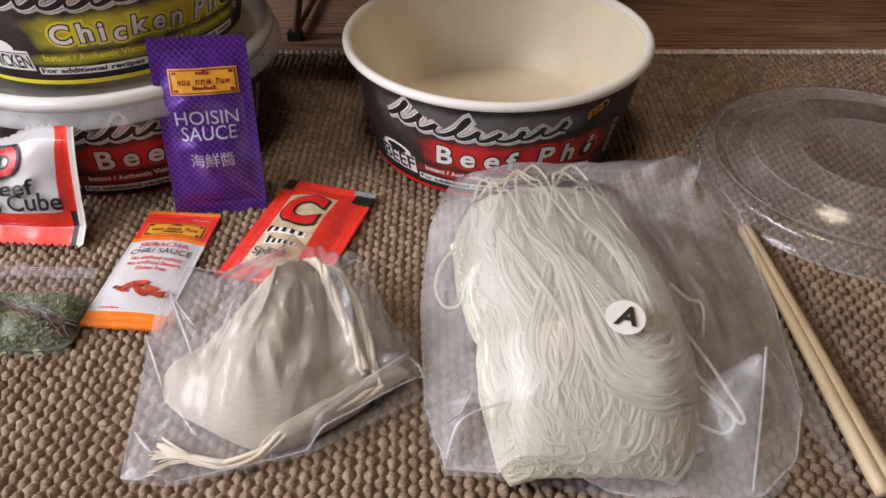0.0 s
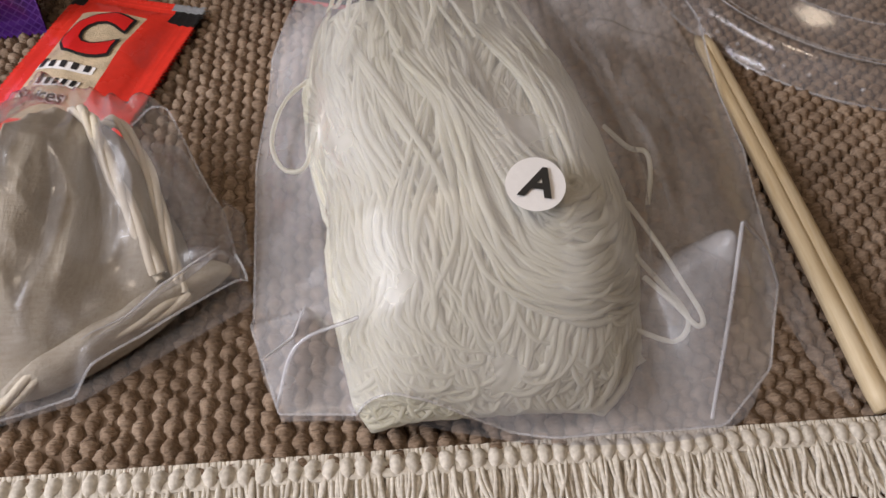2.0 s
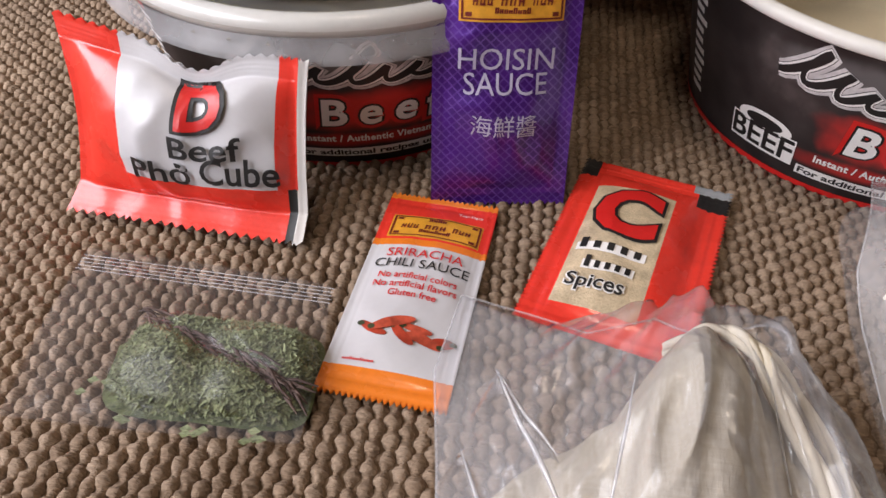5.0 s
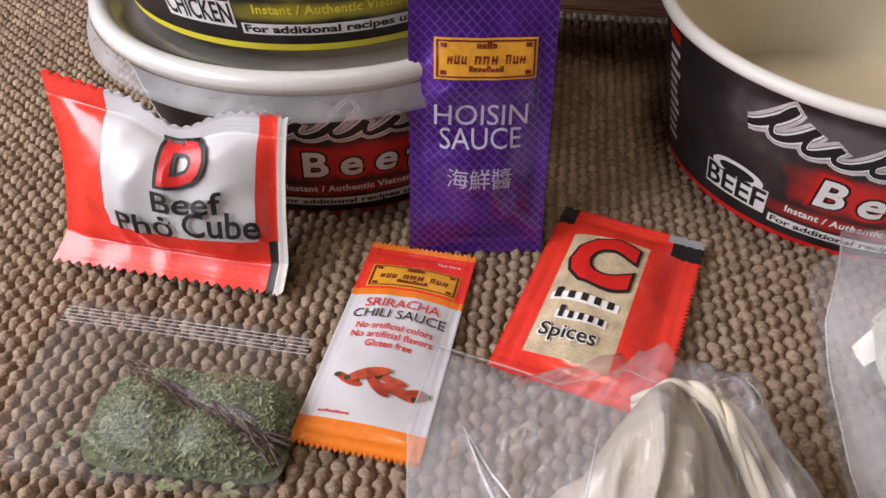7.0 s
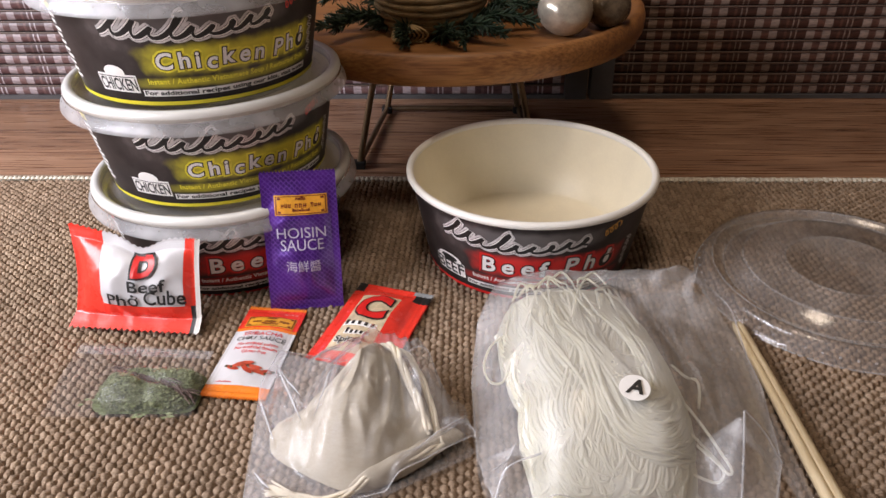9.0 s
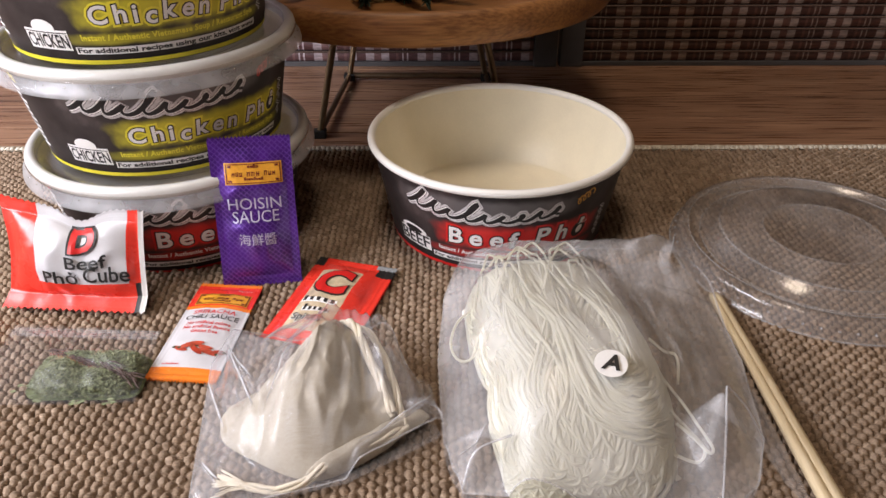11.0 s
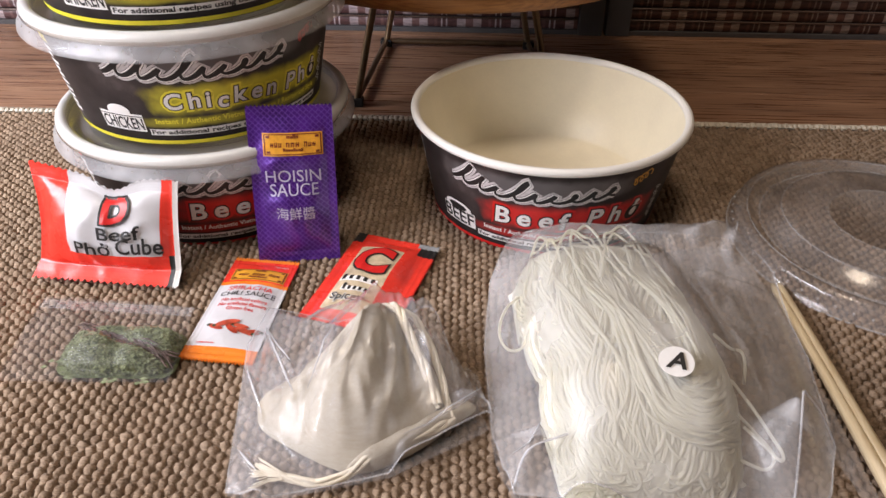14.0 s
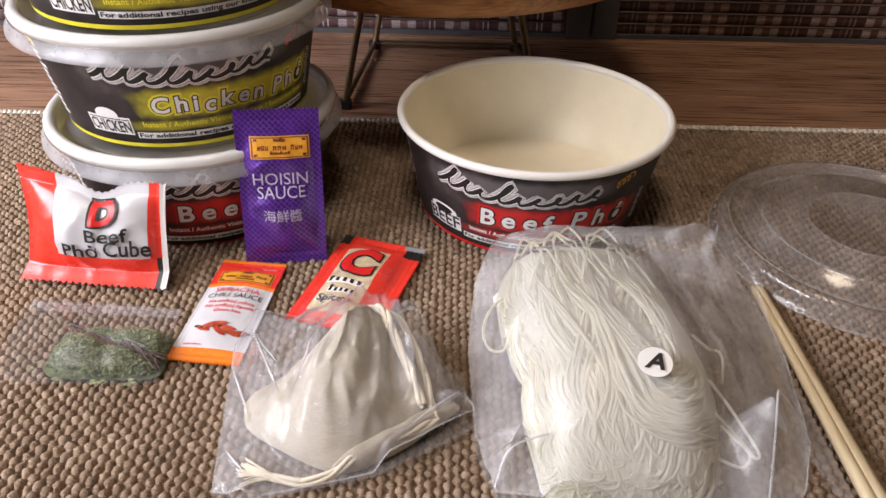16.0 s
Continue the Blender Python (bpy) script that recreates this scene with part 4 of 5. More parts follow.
def maker_plate(s, u0, v0, u1, v1):
    """The maker's gold plate with its lettering as bars."""
    s.field("maker_plate", u0, v0, u1, v1, M_GOLD, 0.0002, "gold maker's plate")
    w, h = (u1 - u0) * s.w, (v1 - v0) * s.h
    t = 0.03 * w
    for a, b, c, d in ((0.02, 0.05, 0.98, 0.09), (0.02, 0.91, 0.98, 0.95), (0.02, 0.09, 0.04, 0.91), (0.96, 0.09, 0.98, 0.91),
                       (0.06, 0.12, 0.12, 0.22), (0.88, 0.12, 0.94, 0.22), (0.06, 0.78, 0.12, 0.88), (0.88, 0.78, 0.94, 0.88)):
        s.field("plate_line", u0 + (u1 - u0) * a, v0 + (v1 - v0) * b, u0 + (u1 - u0) * c, v0 + (v1 - v0) * d, M_MAROON, 0.0004)
    for x0, ww, n in ((0.12, 0.2, 3), (0.38, 0.24, 3), (0.68, 0.21, 3)):
        v, f = word_bars(0, 0, 1, 0.9 * h * 0.33 / (ww * w), n, int(x0 * 50), 0.2)
        s.lay("maker_bar", (v, f), u0 + (u1 - u0) * x0, v0 + (v1 - v0) * 0.38, ww * w, M_MAROON, 0.0004)
    v, f = word_bars(0, 0, 1, 0.3, 4, 3)
    s.lay("maker_bar", (v, f), u0 + (u1 - u0) * 0.4, v0 + (v1 - v0) * 0.76, 0.2 * w, M_MAROON, 0.0004)
    s.lay("maker_bar", word_bars(0, 0, 1, 0.16, 8, 9), u0 + (u1 - u0) * 0.33, v0 + (v1 - v0) * 0.2, 0.34 * w, M_MAROON, 0.0004)


def centred(s, text, v0, height, material, off=0.0004, u=0.5, bold=0.0, width=None, shear=0.0, name="lettering"):
    vf = lettering(text, bold, shear)
    if len(vf[0]) == 0:
        return
    cap = lettering(text, 0.0, shear)[0][:, 1].max()
    width = width or 0.6 * s.w
    s.lay(name, vf, u - width / 2 / s.w, v0, width, material, off, height / (cap * width))


# chili sauce
def zone_sri(u, v):
    return 0 if v < 0.105 or v > 0.972 or 0.69 < v < 0.725 else 1 if v >= 0.725 else 2


sri = Sachet("sauce_sachet", (-0.1455, 0.2070, 0.0052), (-0.1115, 0.2040, 0.0052), (-0.1400, 0.2825, 0.0052), 0.0026, [M_ORANGE, M_REDFOIL, M_WHITEFOIL], zone_sri,
             "orange, red and white chili sauce sachet lying on the mat", vs=(0.105, 0.69, 0.725, 0.972), seed=2, rough=0.0004)
maker_plate(sri, 0.1, 0.735, 0.92, 0.865)
centred(sri, "SRIRACHA", 0.622, 0.0034, M_RED, width=0.0225)
centred(sri, "CHILI SAUCE", 0.563, 0.0034, M_BLACK, width=0.0275)
centred(sri, "No artificial colors", 0.505, 0.0022, M_RED, width=0.0225, bold=0.012)
centred(sri, "No artificial flavors", 0.463, 0.0022, M_RED, width=0.0238, bold=0.012)
centred(sri, "Gluten free", 0.421, 0.0022, M_RED, width=0.0135, bold=0.012)
centred(sri, "Tear Here", 0.905, 0.0012, M_WHITE, width=0.0075, u=0.78)
for k, (cx, cy, rx, ry, tn, bd) in enumerate(((0.28, 0.262, 0.13, 0.036, -24, 0.9), (0.62, 0.288, 0.13, 0.034, -6, 0.3), (0.84, 0.256, 0.1, 0.05, 8, 0), (0.7, 0.25, 0.16, 0.045, -14, -0.5), (0.52, 0.252, 0.13, 0.04, -38, 0.6), (0.42, 0.296, 0.19, 0.048, 24, -0.3))):
    sri.lay("chili_picture", disc(0, 0, rx, ry, 22, tn, bd), cx, cy, sri.w, M_CHILI if k % 2 == 0 else M_CHILI2, 0.0003 + 0.00007 * k)
    c, t = (math.cos(radians(tn)), math.sin(radians(tn)))
    e = 0.85 if k in (2, 3) else -0.85
    sri.lay("chili_stalk", disc(0, 0, 0.03, 0.024, 12), cx + e * rx * c, cy + e * rx * t * sri.w / sri.h, sri.w, M_STEM, 0.00036 + 0.00007 * k)
sri.lay("code_bar", word_bars(0, 0, 1, 0.1, 9, 4), 0.13, 0.125, 0.0085, M_RED)

# spice sachet with a clear window
def zone_spc(u, v):
    if v > 0.89 and u < 0.11 or 0.85 < v < 0.95 and u > 0.8:
        return 2
    if v >= 0.95 and u > 0.76:
        return 3
    return 1 if 0.15 < u < 0.67 and 0.11 < v < 0.83 else 0


spc = Sachet("spice_sachet", (-0.0975, 0.2375, 0.0055), (-0.0525, 0.2245, 0.0055), (-0.0760, 0.3080, 0.0055), 0.0048, [M_REDFOIL, M_SPICEBED, M_BLACK, M_SILVER], zone_spc,
             "red spice sachet with a clear window of beige powder", us=(0.11, 0.15, 0.67, 0.76, 0.8), vs=(0.11, 0.83, 0.85, 0.89, 0.95), seam=(0.15, 0.08), teeth="u", seed=7, rough=0.0007)
for bold, mt, off in ((0.085, M_BLACK, 0.0004), (0.05, M_RED, 0.0006)):
    centred(spc, "C", 0.51, 0.0205, mt, off, 0.41, bold, 0.0165)


def bar(x0, y0, w, hgt):
    """A plain upright bar in place of a letter."""
    return np.array([(x0, y0, 0), (x0 + w, y0, 0), (x0 + w, y0 + hgt, 0), (x0, y0 + hgt, 0)], float), [(0, 1, 2, 3)]


for v0, hgt, n, uu, ww in ((0.385, 0.0054, 5, 0.19, 0.0195), (0.29, 0.0054, 5, 0.26, 0.0145)):
    q = hgt / ww
    spc.lay("bar_backing", bar(-0.02, 0.0, 1.02, q * 0.62), uu, v0, ww, M_WHITE, 0.0003)
    for k in range(n):
        spc.lay("word_bar", bar((k + 0.14) / n, 0.04, 0.5 / n, q * (0.8 if k == 0 else 0.5)), uu, v0, ww, M_BLACK, 0.0005)
centred(spc, "Spices", 0.195, 0.0048, M_WHITE, 0.0004, 0.37, 0.06, 0.0163)
centred(spc, "Spices", 0.195, 0.0048, M_BLACK, 0.0006, 0.37, 0.015, 0.016)

# soup cube sachet, propped upright
def zone_cube(u, v):
    if v < 0.265:
        return 0 if u < 0.93 else 3 if u < 0.965 else 2
    return 0 if u < 0.26 or 0.895 < u < 0.968 else 1 if u <= 0.895 else 2


def cube_shape(u, v, x, y):
    y -= v * v * 0.0075 * math.exp(-((u - 0.56) / 0.15) ** 2)
    y += v * 0.003 * (u < 0.25) * (0.25 - u) * 4 - v * v * 0.003 * u
    x += 0.0035 * math.sin(math.pi * v) * (1 if u < 0.5 else 0.3) * (1 - 2 * u)
    return x, y


cube = Sachet("cube_sachet", (-0.2365, 0.2665, 0.0050), (-0.1605, 0.2605, 0.0050), (-0.2345, 0.2850, 0.0570), 0.0095, [M_REDFOIL, M_WHITEFOIL, M_WHITE, M_BLACK], zone_cube,
              "puffed red and white soup cube sachet propped against a bowl", us=(0.26, 0.895, 0.93, 0.965, 0.968), vs=(0.265,), seam=(0.05, 0.12), seed=11, rough=0.0012, shape=cube_shape,
              bend=lambda u, v: 0.006 * max(0.0, 0.13 - v) / 0.13)
for bold, mt, off in ((0.11, M_BLACK, 0.0004), (0.045, M_RED, 0.0006)):
    centred(cube, "D", 0.635, 0.0135, mt, off + 0.0006, 0.615, bold, 0.0118)
centred(cube, "Beef", 0.44, 0.0074, M_BLACK, 0.0011, 0.64, 0.016, 0.0212)
centred(cube, "Ph\u1edf", 0.272, 0.0074, M_BLACK, 0.0011, 0.45, 0.016, 0.0185)
centred(cube, "Cube", 0.295, 0.0084, M_BLACK, 0.0011, 0.765, 0.016, 0.0222)

# hoisin sauce, leaning on the stack
hoi = Sachet("sauce_sachet", (-0.1265, 0.2810, 0.0045), (-0.0850, 0.2880, 0.0035), (-0.1290, 0.3020, 0.0835), 0.0042, [M_VIOLET], lambda u, v: 0,
             "shiny violet hoisin sauce sachet leaning upright on a bowl", seam=(0.1, 0.07), seed=21, rough=0.0011)
maker_plate(hoi, 0.17, 0.70, 0.87, 0.84)
centred(hoi, "HOISIN", 0.535, 0.0062, M_LILAC, width=0.0275)
centred(hoi, "SAUCE", 0.448, 0.0062, M_LILAC, width=0.0242)
centred(hoi, "\u6d77\u9bae\u91ac", 0.30, 0.0062, M_LILAC, width=0.0195)


# ---- soft heaps and film bags ----
def in_ring(outline, n):
    p = smooth_path(list(outline) + [outline[0]], 12)[:-1]
    d = np.r_[0, np.cumsum(np.linalg.norm(np.diff(np.vstack([p, p[:1]]), axis=0), axis=1))]
    t = np.linspace(0, d[-1], n, endpoint=False)
    q = np.vstack([p, p[:1]])
    return np.stack([np.interp(t, d, q[:, k]) for k in range(2)], 1)


def sheet(outline, heart, lift, n=150, rings=44, sharp=None):
    """A cover over an outline; lift(x, y, r) gives its height, r from 0 at the heart to 1 at the rim."""
    if sharp is None:
        edge = in_ring(outline, n)
    else:
        p = np.array(list(outline) + [outline[0]], float)
        d = np.r_[0, np.cumsum(np.linalg.norm(np.diff(p, axis=0), axis=1))]
        t = np.linspace(0, d[-1], n, endpoint=False)
        edge = np.stack([np.interp(t, d, p[:, k]) for k in range(2)], 1)
    c = np.array(heart)
    v, f = [(c[0], c[1], lift(c[0], c[1], 0.0))], []
    for k in range(1, rings + 1):
        r = k / rings
        for e in edge:
            x, y = c + (e - c) * r
            v.append((x, y, lift(x, y, r)))
    for i in range(n):
        f.append((0, 1 + i, 1 + (i + 1) % n))
    for k in range(rings - 1):
        a, b = 1 + k * n, 1 + (k + 1) * n
        for i in range(n):
            f.append((a + i, b + i, b + (i + 1) % n, a + (i + 1) % n))
    return v, f


def crease(x, y, freq, seed):
    a = noise.noise(Vector((x * freq + seed, y * freq * 0.7, seed * 1.7)))
    b = noise.noise(Vector((x * freq * 2.1 - seed, y * freq * 1.6, seed + 5)))
    return (1 - 2 * abs(a)) * 0.7 + (1 - 2 * abs(b)) * 0.3


GROUND = 0.0048

# ---- rice noodles in their bag ----
def hank_left(y):
    return np.interp(y, [0.13, 0.14, 0.165, 0.19, 0.21, 0.245, 0.262, 0.276], [0.024, 0.0175, 0.0125, 0.0105, 0.006, 0.004, 0.008, 0.02])


def hank_right(y):
    return np.interp(y, [0.13, 0.14, 0.148, 0.175, 0.205, 0.24, 0.262, 0.276], [0.07, 0.081, 0.0855, 0.0895, 0.087, 0.081, 0.0745, 0.06])


def hank(x, y):
    """Height of the noodle bundle."""
    l, r = hank_left(y), hank_right(y)
    u = (2 * x - l - r) / (r - l)
    top = 0.0395 * np.interp(y, [0.131, 0.137, 0.15, 0.17, 0.2, 0.25, 0.262, 0.27, 0.277], [0, 0.36, 0.7, 0.95, 1, 0.86, 0.68, 0.42, 0])
    return float(top * max(0.0, 1 - abs(u) ** 3.8) ** 0.5)


rs = np.random.RandomState(12)
heap = Heap()


def strand(pts, level, rad, lift=0.0):
    p = smooth_path(pts, 6)
    y = np.clip(p[:, 1], 0.1345, 0.272)
    x = np.clip(p[:, 0], hank_left(y) + 0.0008, hank_right(y) - 0.0008)
    z = np.array([GROUND + 0.001 + lift + max(0.0, hank(a, b) - 0.002) * level for a, b in zip(x, y)])
    z = z + 0.0005 * np.sin(np.arange(len(z)) * 0.35 + level * 90)
    z = np.convolve(np.r_[z[0], z[0], z[0], z, z[-1], z[-1], z[-1]], np.ones(7) / 7, "valid")
    heap.add(*tube_arrays(np.column_stack([x, y, z]), rad, 6, 0.8))


# long strands that run the length of the bundle, gathered in locks
locks = [((i + rs.uniform()) / 60, rs.uniform(0.9, 0.995), rs.normal(0, 0.005, 6)) for i in rs.permutation(60)]
for i in range(640):
    la, lv, lj = locks[i % 60]
    a = min(1.0, max(0.0, la + rs.normal(0, 0.03)))
    j = lj + rs.normal(0, 0.0019, 6)
    xt, xb = 0.008 + 0.056 * a, 0.019 + 0.05 * (0.55 * a + 0.45 * la * 7.3 % 0.45) + rs.normal(0, 0.003)
    yt, d = 0.264 - 0.016 * abs(a - 0.5) + rs.uniform(-0.009, 0.006), rs.choice((-1, 1)) * rs.uniform(0.003, 0.009)
    yb = 0.137 + rs.uniform(-0.002, 0.009)
    strand([(xt + d, yt - 0.035), (xt + d * 0.9, yt - 0.01), (xt + d * 0.45, yt), (xt + j[0] * 0.5, yt - 0.008), (xt * 0.8 + xb * 0.2 + j[1], 0.228), (xt * 0.5 + xb * 0.5 + j[2], 0.198),
            (xt * 0.2 + xb * 0.8 + j[3], 0.167), (xb + j[4], 0.15), (xb + 0.002, yb), (xb + 0.002 + d, yb - 0.001), (xb + 0.002 + 1.7 * d, yb + 0.006), (xb + 2 * d, yb + 0.024)], lv + rs.uniform(-0.03, 0.015), rs.uniform(0.0005, 0.00105))
# the lock that comes down on one side and turns back in a broad loop
for i in range(290):
    k = rs.beta(1.7, 1.1)
    cx, cy = 0.067 + rs.normal(0, 0.0012), 0.178 + rs.normal(0, 0.002)
    xt = 0.036 + 0.038 * rs.uniform()
    pts = [(xt - 0.01, 0.24 + rs.uniform(-0.01, 0.01)), (xt - 0.006, 0.262 + rs.uniform(-0.006, 0.006)), (xt, 0.262 + rs.uniform(-0.004, 0.006)), (0.056 + 0.02 * k + rs.normal(0, 0.003), 0.232), (0.063 + 0.0215 * k + rs.normal(0, 0.0018), 0.206)]
    for ang in (15, -20, -55, -90, -125, -160):
        pts.append((cx + k * 0.0215 * math.cos(radians(ang)) + rs.normal(0, 0.0011), cy + k * 0.028 * math.sin(radians(ang)) + rs.normal(0, 0.001)))
    pts += [(0.052 - 0.008 * k + rs.normal(0, 0.0015), 0.196), (0.044 - 0.006 * k + rs.normal(0, 0.003), 0.222)] + ([(0.038 + rs.normal(0, 0.004), 0.248)] if i % 3 else [])
    strand(pts, rs.uniform(0.95, 1.035), rs.uniform(0.0005, 0.00105), 0.0006)
# a fan of ends under the loop, curling at the tips
for i in range(130):
    a = rs.uniform()
    xb, yb = 0.05 + 0.036 * a, 0.1365 + 0.009 * a ** 2 + rs.uniform(-0.001, 0.005)
    c = rs.choice((-1, 1)) * rs.uniform(0.001, 0.004)
    strand([(0.046 + 0.02 * a + rs.normal(0, 0.003), 0.2), (0.05 + 0.024 * a + rs.normal(0, 0.002), 0.175), (xb - 0.003, yb + 0.016), (xb, yb + 0.004), (xb + c, yb), (xb + 2 * c, yb + 0.003), (xb + 2.2 * c, yb + 0.009)], rs.uniform(0.9, 0.98), rs.uniform(0.0005, 0.00105))
# loose loops standing out at the top
for x, w, up, b in ((0.012, 0.011, 0.264, 0.246), (0.024, -0.009, 0.269, 0.249), (0.03, 0.012, 0.274, 0.25), (0.043, -0.014, 0.27, 0.247), (0.046, 0.014, 0.275, 0.252), (0.062, -0.012, 0.268, 0.248), (0.054, 0.016, 0.266, 0.243), (0.019, 0.016, 0.268, 0.25)):
    p = smooth_path([(x, b - 0.012, 0), (x + 0.1 * w, b + 0.012, 0), (x + 0.35 * w, up - 0.007, 0), (x + 0.8 * w, up - 0.001, 0), (x + 1.15 * w, up - 0.009, 0), (x + 1.3 * w, b + 0.006, 0), (x + 1.9 * w, b - 0.025, 0)], 9)
    p[:, 2] = [GROUND + 0.0025 + max(hank(a, min(q, 0.256)), 0.014) for a, q, c in p]
    heap.add(*tube_arrays(p, 0.00065, 6))
# stray strands beside the bundle
for pts in (((0.012, 0.238, 0.02), (0.001, 0.228, 0.018), (-0.003, 0.215, 0.015), (0.0, 0.206, 0.013), (0.006, 0.204, 0.015), (0.0095, 0.212, 0.02)),
            ((0.083, 0.2, 0.03), (0.0885, 0.194, 0.028), (0.093, 0.193, 0.027), (0.0935, 0.188, 0.025), (0.0915, 0.18, 0.022)),
            ((0.084, 0.176, 0.028), (0.09, 0.166, 0.024), (0.0945, 0.158, 0.02), (0.0985, 0.151, 0.016), (0.097, 0.149, 0.015), (0.0925, 0.154, 0.017), (0.086, 0.16, 0.02)),
            ((0.082, 0.17, 0.022), (0.09, 0.16, 0.018), (0.096, 0.152, 0.014), (0.092, 0.147, 0.012), (0.082, 0.15, 0.014))):
    heap.add(*tube_arrays(smooth_path(pts, 9) + np.array([0, 0, GROUND]), 0.00065, 6))
noodles = empty("rice_noodles", pose(0, 0, 0), "folded hank of dry white rice noodles inside a clear bag", "noodles")
# solid pale body added under the strands so their gaps don't go dark
v, f = sheet([(float(hank_left(y)) + 0.0015, y) for y in (0.146, 0.165, 0.19, 0.215, 0.245, 0.26)] + [(float(hank_right(y)) - 0.0015, y) for y in (0.26, 0.24, 0.205, 0.175, 0.155, 0.146)], (0.048, 0.2),
             lambda x, y, r: GROUND + 0.001 + 0.915 * max(0.0, hank(x, y) - 0.002) + 0.0006 * crease(x, y, 60, 3.0), 110, 44)
part("inner_mass", mesh_of("inner_mass", v, f, M_NOODLEFILL), noodles)
part("strand_mass", heap.mesh("strand_mass", M_NOODLE), noodles)["kind"] = "stuff"

BAG = [(0.001, 0.139), (-0.006, 0.160), (-0.009, 0.215), (-0.006, 0.258), (0.007, 0.296), (0.06, 0.292), (0.122, 0.304), (0.134, 0.268), (0.134, 0.215), (0.127, 0.166), (0.116, 0.142), (0.101, 0.129), (0.062, 0.129), (0.026, 0.137)]


def tent(x, y, a, b, h0, h1, w):
    """A straight sharp fold in a film from a to b, w wide on either side."""
    dx, dy = b[0] - a[0], b[1] - a[1]
    t = ((x - a[0]) * dx + (y - a[1]) * dy) / (dx * dx + dy * dy)
    k = min(1.0, max(0.0, t))
    d = math.hypot(x - a[0] - k * dx, y - a[1] - k * dy)
    return (h0 + (h1 - h0) * k) * max(0.0, 1 - d / w)


def facets(x, y, freq, seed):
    """Flat facets between sharp creases, as in crumpled film."""
    d = noise.voronoi(Vector((x * freq + seed, y * freq * 0.75 - 0.3 * x * freq, seed * 0.7)))[0]
    return min(0.6, d[1] - d[0])


def bag_lift(x, y, r):
    h = max(hank(x, y), 0.5 * hank(x * 0.97, y - 0.01) + 0.5 * hank(x - 0.012, y))
    wide = 0.026 * max(0.0, 1 - r ** 2.4)
    tail = 0.04 * max(0.0, 1 - abs(x - 0.1005) / 0.024) * min(1.0, max(0.0, (y - 0.126) / 0.031)) * math.exp(-max(0.0, (y - 0.157) / 0.014) ** 2)
    corner = max(tent(x, y, (0.0095, 0.152), (-0.0005, 0.1435), 0.026, 0.005, 0.009), tent(x, y, (0.0095, 0.152), (-0.008, 0.161), 0.026, 0.004, 0.008))
    back = 0.034 * math.exp(-((x - 0.065) / 0.075) ** 4 - ((y - 0.275) / 0.03) ** 2)
    soft = max(0.0, 1 - r ** 6)
    base = max(h + 0.0022, wide, tail * (0.4 + 0.6 * soft), corner, back * (0.6 + 0.4 * soft))
    free = 1.0 if h < 0.01 else 0.4
    top = max(tent(x, y, (0.092, 0.268), (0.12, 0.285), 0.005, 0.003, 0.006), tent(x, y, (0.108, 0.262), (0.118, 0.29), 0.006, 0.003, 0.005), tent(x, y, (0.093, 0.25), (0.13, 0.246), 0.003, 0.003, 0.004))
    return GROUND + 0.0004 + base + top + free * (0.005 * facets(x, y, 32, 4.0) + 0.0016 * crease(x, y, 30, 4.0)) * (0.3 + 0.7 * soft) + 0.0008


bag = empty("noodle_bag", pose(0, 0, 0), "clear crinkled plastic bag round white rice noodles, lettered sticker", "plastic bag")
v, f = sheet(BAG, (0.055, 0.2), bag_lift, 300, 90, True)
part("film", mesh_of("film", v, f, M_FILM), bag, "clear crinkled film").visible_shadow = False
v, f = sheet(BAG, (0.055, 0.2), lambda x, y, r: GROUND + 0.0002, 120, 6)
part("underside", mesh_of("underside", v, f, M_FILM2), bag)
# pale tubes along the folds, with the bright glint in their colour
for a, b, c in (((0.1005, 0.157, 0.0475), (0.1, 0.146, 0.031), (0.0985, 0.131, 0.009)), ((0.0005, 0.141, 0.009), (0.006, 0.15, 0.02), (0.02, 0.152, 0.027)), ((0.101, 0.157, 0.0475), (0.113, 0.161, 0.032), (0.127, 0.166, 0.009))):
    fv, fq = tube_arrays(smooth_path([a, b, c], 8), 0.0005, 5)
    part("fold", fast_mesh("fold", fv, fq, M_FOLDGLINT), bag, "sharp folded edge with its pale glint modelled in")


def fold_glint(a, b, lift, parent, thick=0.0004):
    """A whitish tube that follows a crease of the film from a to b, as its painted glint."""
    n = 14
    p = []
    for k in range(n + 1):
        x, y = a[0] + (b[0] - a[0]) * k / n, a[1] + (b[1] - a[1]) * k / n
        p.append((x, y, lift(x, y, 0.6) + 0.0001))
    fv, fq = tube_arrays(p, thick * np.sin(np.linspace(0.25, math.pi - 0.25, n + 1)), 5)
    part("fold", fast_mesh("fold", fv, fq, M_FOLDGLINT), parent, "sharp folded edge with its pale glint modelled in")


fold_glint((0.0095, 0.152), (-0.0005, 0.1435), bag_lift, bag)
fold_glint((0.108, 0.262), (0.118, 0.288), bag_lift, bag, 0.0003)


def hem(outline, lift, heart, parent, sharp=None):
    """The doubled film edge round a bag."""
    v, f = sheet(outline, heart, lift, 260, 1, sharp)
    p = np.array(v[1:] + v[1:2]) + [0, 0, 0.0002]
    hv, hq = tube_arrays(p, 0.00035, 5)
    part("hem", fast_mesh("hem", hv, hq, M_FILM), parent, "welded film edge")


